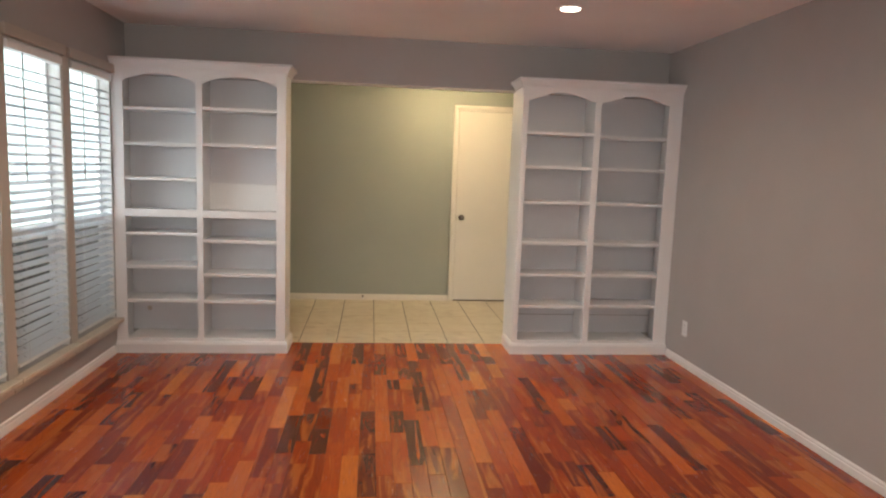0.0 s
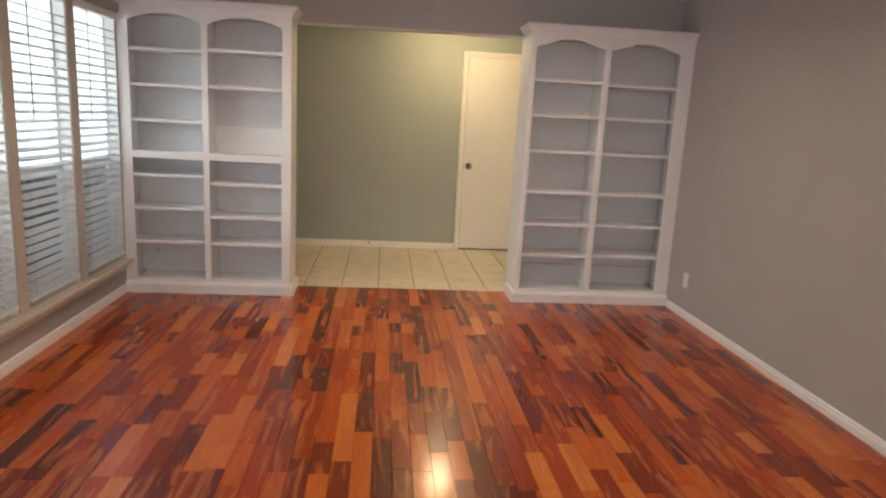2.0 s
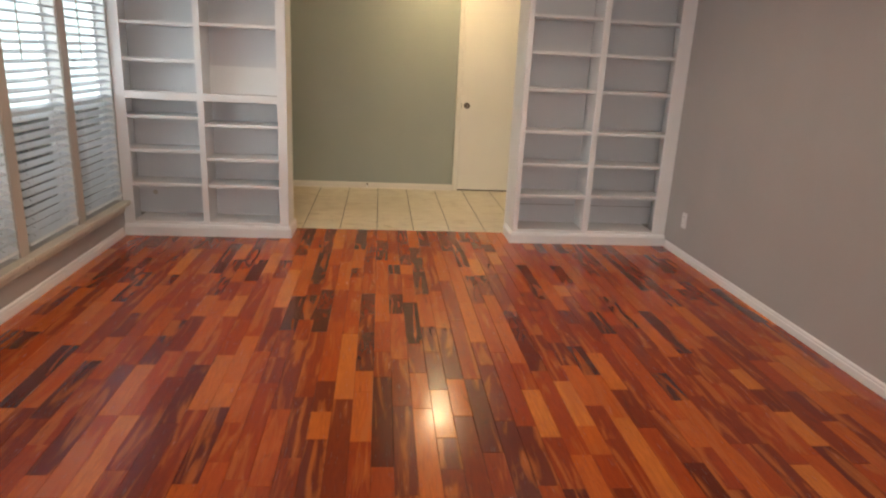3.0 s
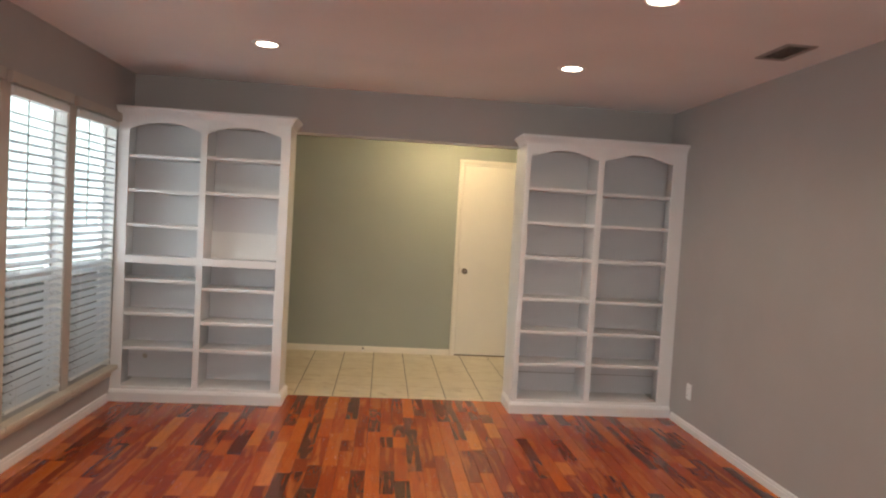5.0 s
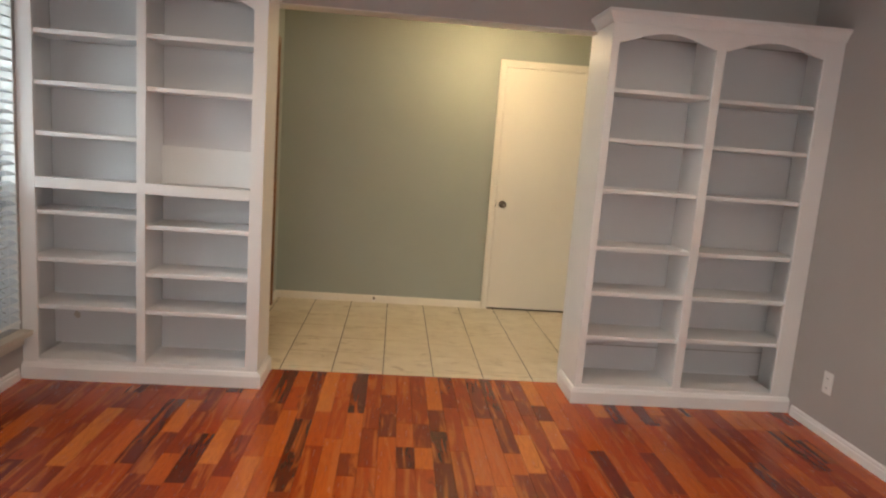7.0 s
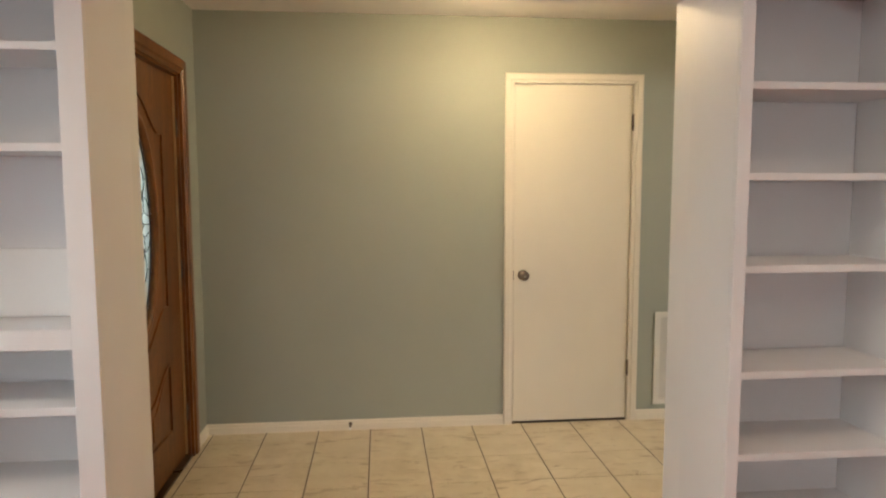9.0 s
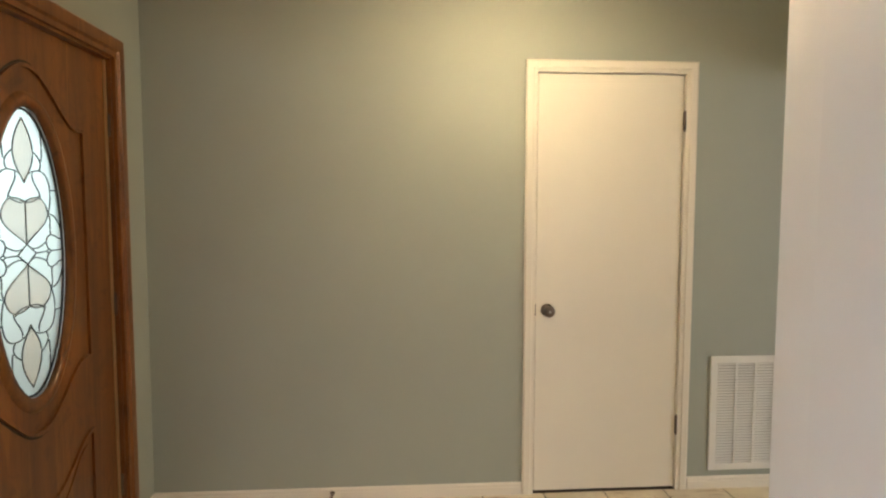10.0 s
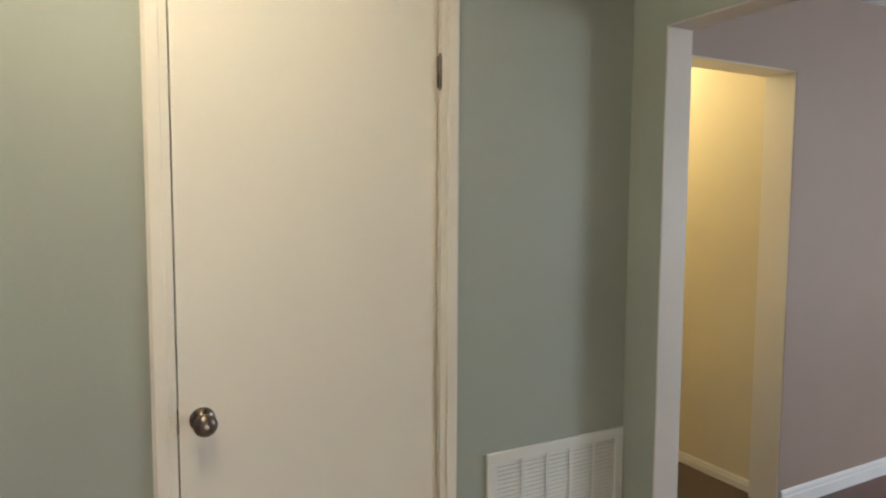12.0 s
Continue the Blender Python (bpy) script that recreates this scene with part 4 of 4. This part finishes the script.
# ------------------------------------------------------------------ return air grille
def return_grille():
    x0, x1, z0, z1 = 2.419, 2.977, 0.095, 0.676
    y = FY1
    g = thing("return_air_grille", ((x0 + x1) / 2, y, z0), "white metal return air grille low on the foyer wall", "vent grille")
    fw = 0.034
    for nm, r in (("frame_rail", (x0, y - 0.012, z1 - fw, x1, y - 0.0005, z1)), ("frame_rail", (x0, y - 0.012, z0, x1, y - 0.0005, z0 + fw)),
                  ("frame_stile", (x0, y - 0.012, z0 + fw, x0 + fw, y - 0.0005, z1 - fw)), ("frame_stile", (x1 - fw, y - 0.012, z0 + fw, x1, y - 0.0005, z1 - fw))):
        part(nm, boxes(r, bevel=0.002), M_GRILLE, g)
    # no duct is built: a grey sheet carries the shade behind the slats
    part("duct_shade", boxes((x0 + fw, y - 0.0015, z0 + fw, x1 - fw, y - 0.0003, z1 - fw)), M_VENT, g, "flat grey sheet painted as the shaded duct behind the slats")
    for k in range(1, 5):
        x = x0 + fw + (x1 - x0 - 2 * fw) * k / 5
        part("divider_bar", boxes((x - 0.006, y - 0.011, z0 + fw, x + 0.006, y - 0.009, z1 - fw)), M_GRILLE, g)
    n = 36
    pitch = (z1 - z0 - 2 * fw) / n
    bm = bmesh.new()
    prof = [(-0.0095, -0.0045), (-0.0088, -0.0055), (-0.0022, 0.0035), (-0.0029, 0.0045)]
    ends = [[bm.verts.new((x, py, pz)) for py, pz in prof] for x in (x0 + fw - (x0 + x1) / 2, x1 - fw - (x0 + x1) / 2)]
    for k in range(4):
        bm.faces.new((ends[0][k], ends[0][(k + 1) % 4], ends[1][(k + 1) % 4], ends[1][k]))
    bm.faces.new(ends[0][::-1])
    bm.faces.new(ends[1])
    bmesh.ops.recalc_face_normals(bm, faces=bm.faces)
    me = bpy.data.meshes.new("slat")
    bm.to_mesh(me)
    bm.free()
    me.materials.append(M_GRILLE)
    for k in range(n):
        ob = new("slat", me)
        ob.parent = g
        ob.location = (0, 0, fw + (k + 0.5) * pitch)


return_grille()


# ------------------------------------------------------------------ ceiling things
def ceiling_vent():
    cx, cy, hx, hy = 2.725, -1.945, 0.082, 0.145
    v = thing("ceiling_vent", (cx, cy, CEIL), "grey-brown metal ceiling air register", "vent")
    z = CEIL
    for nm, r in (("frame_rail", (cx - hx, cy - hy, cx + hx, cy - hy + 0.022)), ("frame_rail", (cx - hx, cy + hy - 0.022, cx + hx, cy + hy)),
                  ("frame_stile", (cx - hx, cy - hy + 0.022, cx - hx + 0.022, cy + hy - 0.022)), ("frame_stile", (cx + hx - 0.022, cy - hy + 0.022, cx + hx, cy + hy - 0.022))):
        part(nm, boxes((r[0], r[1], z - 0.008, r[2], r[3], z - 0.0005), bevel=0.002), M_VENT, v)
    # dark sheet on the ceiling for the shade inside the register
    part("duct_shade", boxes((cx - hx + 0.022, cy - hy + 0.022, z - 0.0022, cx + hx - 0.022, cy + hy - 0.022, z - 0.0006)), M_DARK, v)
    for k in range(8):
        x = cx - hx + 0.03 + k * (2 * hx - 0.06) / 7
        part("slat", extrude_profile([(x - 0.006, z - 0.0075), (x - 0.005, z - 0.0085), (x + 0.006, z - 0.0035), (x + 0.005, z - 0.0025)], "y", cy - hy + 0.022, cy + hy - 0.022), M_VENT, v)


ceiling_vent()


def downlight(cx, cy):
    d = thing("recessed_downlight", (cx, cy, CEIL), "lit round recessed ceiling downlight with white trim", "ceiling light", group="recessed downlights")
    part("trim_ring", lathe([(0.062, -0.001), (0.062, 0.006), (0.074, 0.008), (0.084, 0.005), (0.087, 0.0006), (0.087, -0.001)], (cx, cy, CEIL), (0, 0, -1), 32), M_WHITE, d)
    part("bulb_face", lathe([(0.061, 0.0015), (0.058, 0.0045), (0.04, 0.006), (0.002, 0.0065)], (cx, cy, CEIL), (0, 0, -1), 28), M_BULB, d, "glowing bulb face")


# the added, unseen pair at y -5.2 gets fittings as well
for cx, cy in CANS:
    downlight(cx, cy)


def foyer_light():
    cx, cy = FOYER_LAMP
    d = thing("flush_ceiling_light", (cx, cy, CEIL), "lit flush ceiling light with a warm glass dome", "ceiling light")
    part("canopy", lathe([(0.15, 0.0), (0.15, 0.012), (0.135, 0.022), (0.10, 0.024)], (cx, cy, CEIL), (0, 0, -1), 32), M_BRONZE, d)
    part("glass_dome", lathe([(0.132, 0.023), (0.128, 0.045), (0.105, 0.075), (0.06, 0.094), (0.003, 0.10)], (cx, cy, CEIL), (0, 0, -1), 32), M_DOME, d, "glowing frosted dome")


foyer_light()


# ------------------------------------------------------------------ small things
def outlet():
    y, z = -0.605, 0.288
    o = thing("wall_outlet", (XR, y, z), "white duplex power outlet on the grey wall", "outlet")
    part("cover_plate", boxes((XR - 0.006, y - 0.036, z - 0.058, XR - 0.0003, y + 0.036, z + 0.058), bevel=0.002), M_VINYL, o)
    for dz in (-0.026, 0.026):
        s = part("socket", boxes((XR - 0.0085, y - 0.017, z + dz - 0.014, XR - 0.0062, y + 0.017, z + dz + 0.014), bevel=0.001), M_VINYL, o)
        for dy in (-0.006, 0.006):
            part("slot", boxes((XR - 0.0092, y + dy - 0.0012, z + dz - 0.004, XR - 0.0086, y + dy + 0.0012, z + dz + 0.005)), M_DARK, s)


outlet()


def door_stop():
    x, z = 0.548, 0.040
    y = FY1 - 0.0142
    o = thing("spring_door_stop", (x, y, z), "small bronze spring door stop on the baseboard", "door stop")
    part("mount", cyl(bmesh.new(), (x, y, z), (x, y - 0.008, z), 0.012, 0.009, 12), M_BRONZE, o)
    part("spring", tube(bmesh.new(), [(x + 0.006 * math.cos(k * 0.9), y - 0.008 - k * 0.0011, z - 0.0004 * k * 0.3 + 0.006 * math.sin(k * 0.9)) for k in range(50)], 0.0016, 5), M_BRONZE, o)
    part("tip", cyl(bmesh.new(), (x, y - 0.062, z - 0.006), (x, y - 0.074, z - 0.007), 0.008, 0.007, 12), M_VINYL, o, "white rubber tip")


door_stop()


# ------------------------------------------------------------------ outside the windows
def backdrop():
    m, n, l, p = nodes_of("hazy_sky_glow")
    p.inputs["Base Color"].default_value = (0.8, 0.85, 0.9, 1)
    p.inputs["Emission Color"].default_value = (0.63, 0.95, 1.0, 1)
    p.inputs["Emission Strength"].default_value = 1.28
    solid("backdrop", boxes((-7.2, -40, -0.118, -7.0, 60, 30)), m, "bright hazy white distance beyond the hedge", "sky", "structure")


backdrop()


def hedge():
    rnd = random.Random(5)
    verts, faces = [], []
    for k in range(4200):
        y = rnd.uniform(-5.5, 2.5)
        x = -3.1 + rnd.gauss(0, 0.28)
        z = rnd.uniform(-0.1, 0.62 + 0.12 * math.sin(y * 2.3) + 0.07 * math.sin(y * 7.1))
        c = Vector((x, y, z))
        q = Euler((rnd.uniform(0, 6.28), rnd.uniform(0, 6.28), rnd.uniform(0, 6.28))).to_matrix()
        s = rnd.uniform(0.05, 0.11)
        base = len(verts)
        for p in ((-0.5, 0, 0), (0, -0.28, 0.05), (0.55, 0, 0), (0, 0.28, 0.05)):
            verts.append(c + q @ (Vector(p) * s))
        faces.append((base, base + 1, base + 2, base + 3))
    me = bpy.data.meshes.new("hedge")
    me.from_pydata([tuple(v) for v in verts], [], faces)
    me.materials.append(M_LEAF)
    tagged(new("hedge", me), "dense green hedge outside the windows", "hedge", kind="stuff")


hedge()


# ------------------------------------------------------------------ floor pieces
def plank_mesh(name, w, length, material, c=0.0012, h=0.010):
    """A board: flat top with eased long and end edges, its corner at the origin."""
    bm = bmesh.new()
    lo = [bm.verts.new((x, y, -h)) for x, y in ((0, 0), (w, 0), (w, length), (0, length))]
    md = [bm.verts.new((x, y, -c)) for x, y in ((0, 0), (w, 0), (w, length), (0, length))]
    up = [bm.verts.new((x, y, 0)) for x, y in ((c, c), (w - c, c), (w - c, length - c), (c, length - c))]
    for a, b in ((lo, md), (md, up)):
        for k in range(4):
            bm.faces.new((a[k], a[(k + 1) % 4], b[(k + 1) % 4], b[k]))
    bm.faces.new(up)
    me = bpy.data.meshes.new(name)
    bm.to_mesh(me)
    bm.free()
    me.materials.append(material)
    return me


def lay_planks():
    rnd = random.Random(11)
    W, gap = 0.0825, 0.0006
    lengths = [0.20, 0.26, 0.32, 0.38, 0.44, 0.50, 0.58, 0.68]
    shared = {q: plank_mesh("plank", W - gap, q - gap, M_PLANK) for q in lengths}
    verts, faces, singles = [], [], 0
    x = XL + 0.001
    while x < XR - 0.002:
        w = min(W, XR - 0.001 - x)
        y = -0.001
        while y > YB + 0.02:
            q = rnd.choice(lengths)
            near = 0.1 < x < 1.6 and -4.35 < y and y - q < -0.05
            if y - q < YB + 0.2:
                q = y - YB
            if near and w == W and q in shared and singles < 300:
                ob = new("plank", shared[q])
                ob.parent = floor_living
                ob.location = (x, y - q, rnd.uniform(-0.0003, 0.0))
                singles += 1
            else:
                z, c, h = rnd.uniform(-0.0003, 0.0), 0.0012, 0.010
                a, b, s, t = x, x + w - gap, y - q, y - gap
                k = len(verts)
                verts += [(a, s, z - h), (b, s, z - h), (b, t, z - h), (a, t, z - h), (a, s, z - c), (b, s, z - c), (b, t, z - c), (a, t, z - c),
                          (a + c, s + c, z), (b - c, s + c, z), (b - c, t - c, z), (a + c, t - c, z)]
                for i in (0, 4):
                    for j in range(4):
                        e = (j + 1) % 4
                        faces.append((k + i + j, k + i + e, k + i + 4 + e, k + i + 4 + j))
                faces.append((k + 8, k + 9, k + 10, k + 11))
            y -= q
        x += W
    me = bpy.data.meshes.new("hardwood_boards")
    me.from_pydata(verts, [], faces)
    me.materials.append(M_PLANKS)
    ob = new("hardwood_boards", me)
    ob.parent = floor_living
    tagged(ob, "mixed red-brown hardwood boards", kind="stuff")


lay_planks()


def lay_tiles():
    S, gap = 0.3055, 0.0055
    shared = {}
    x0 = 0.055 - S * 2
    for i in range(12):
        for j in range(7):
            a, b = max(FX0, x0 + i * S + gap / 2), min(SX1 - 0.004, x0 + (i + 1) * S - gap / 2)
            y0 = 1.602 + S - j * S
            s, t = max(0.002, y0 - S + gap / 2), min(FY1, y0 - gap / 2)
            if b - a < 0.02 or t - s < 0.02:
                continue
            key = (round(b - a, 3), round(t - s, 3))
            if key not in shared:
                shared[key] = plank_mesh("tile", key[0], key[1], M_TILE, c=0.0022, h=0.008)
            ob = new("tile", shared[key])
            ob.parent = floor_foyer
            ob.location = (a, s, random.uniform(0.0, 0.0006))


lay_tiles()
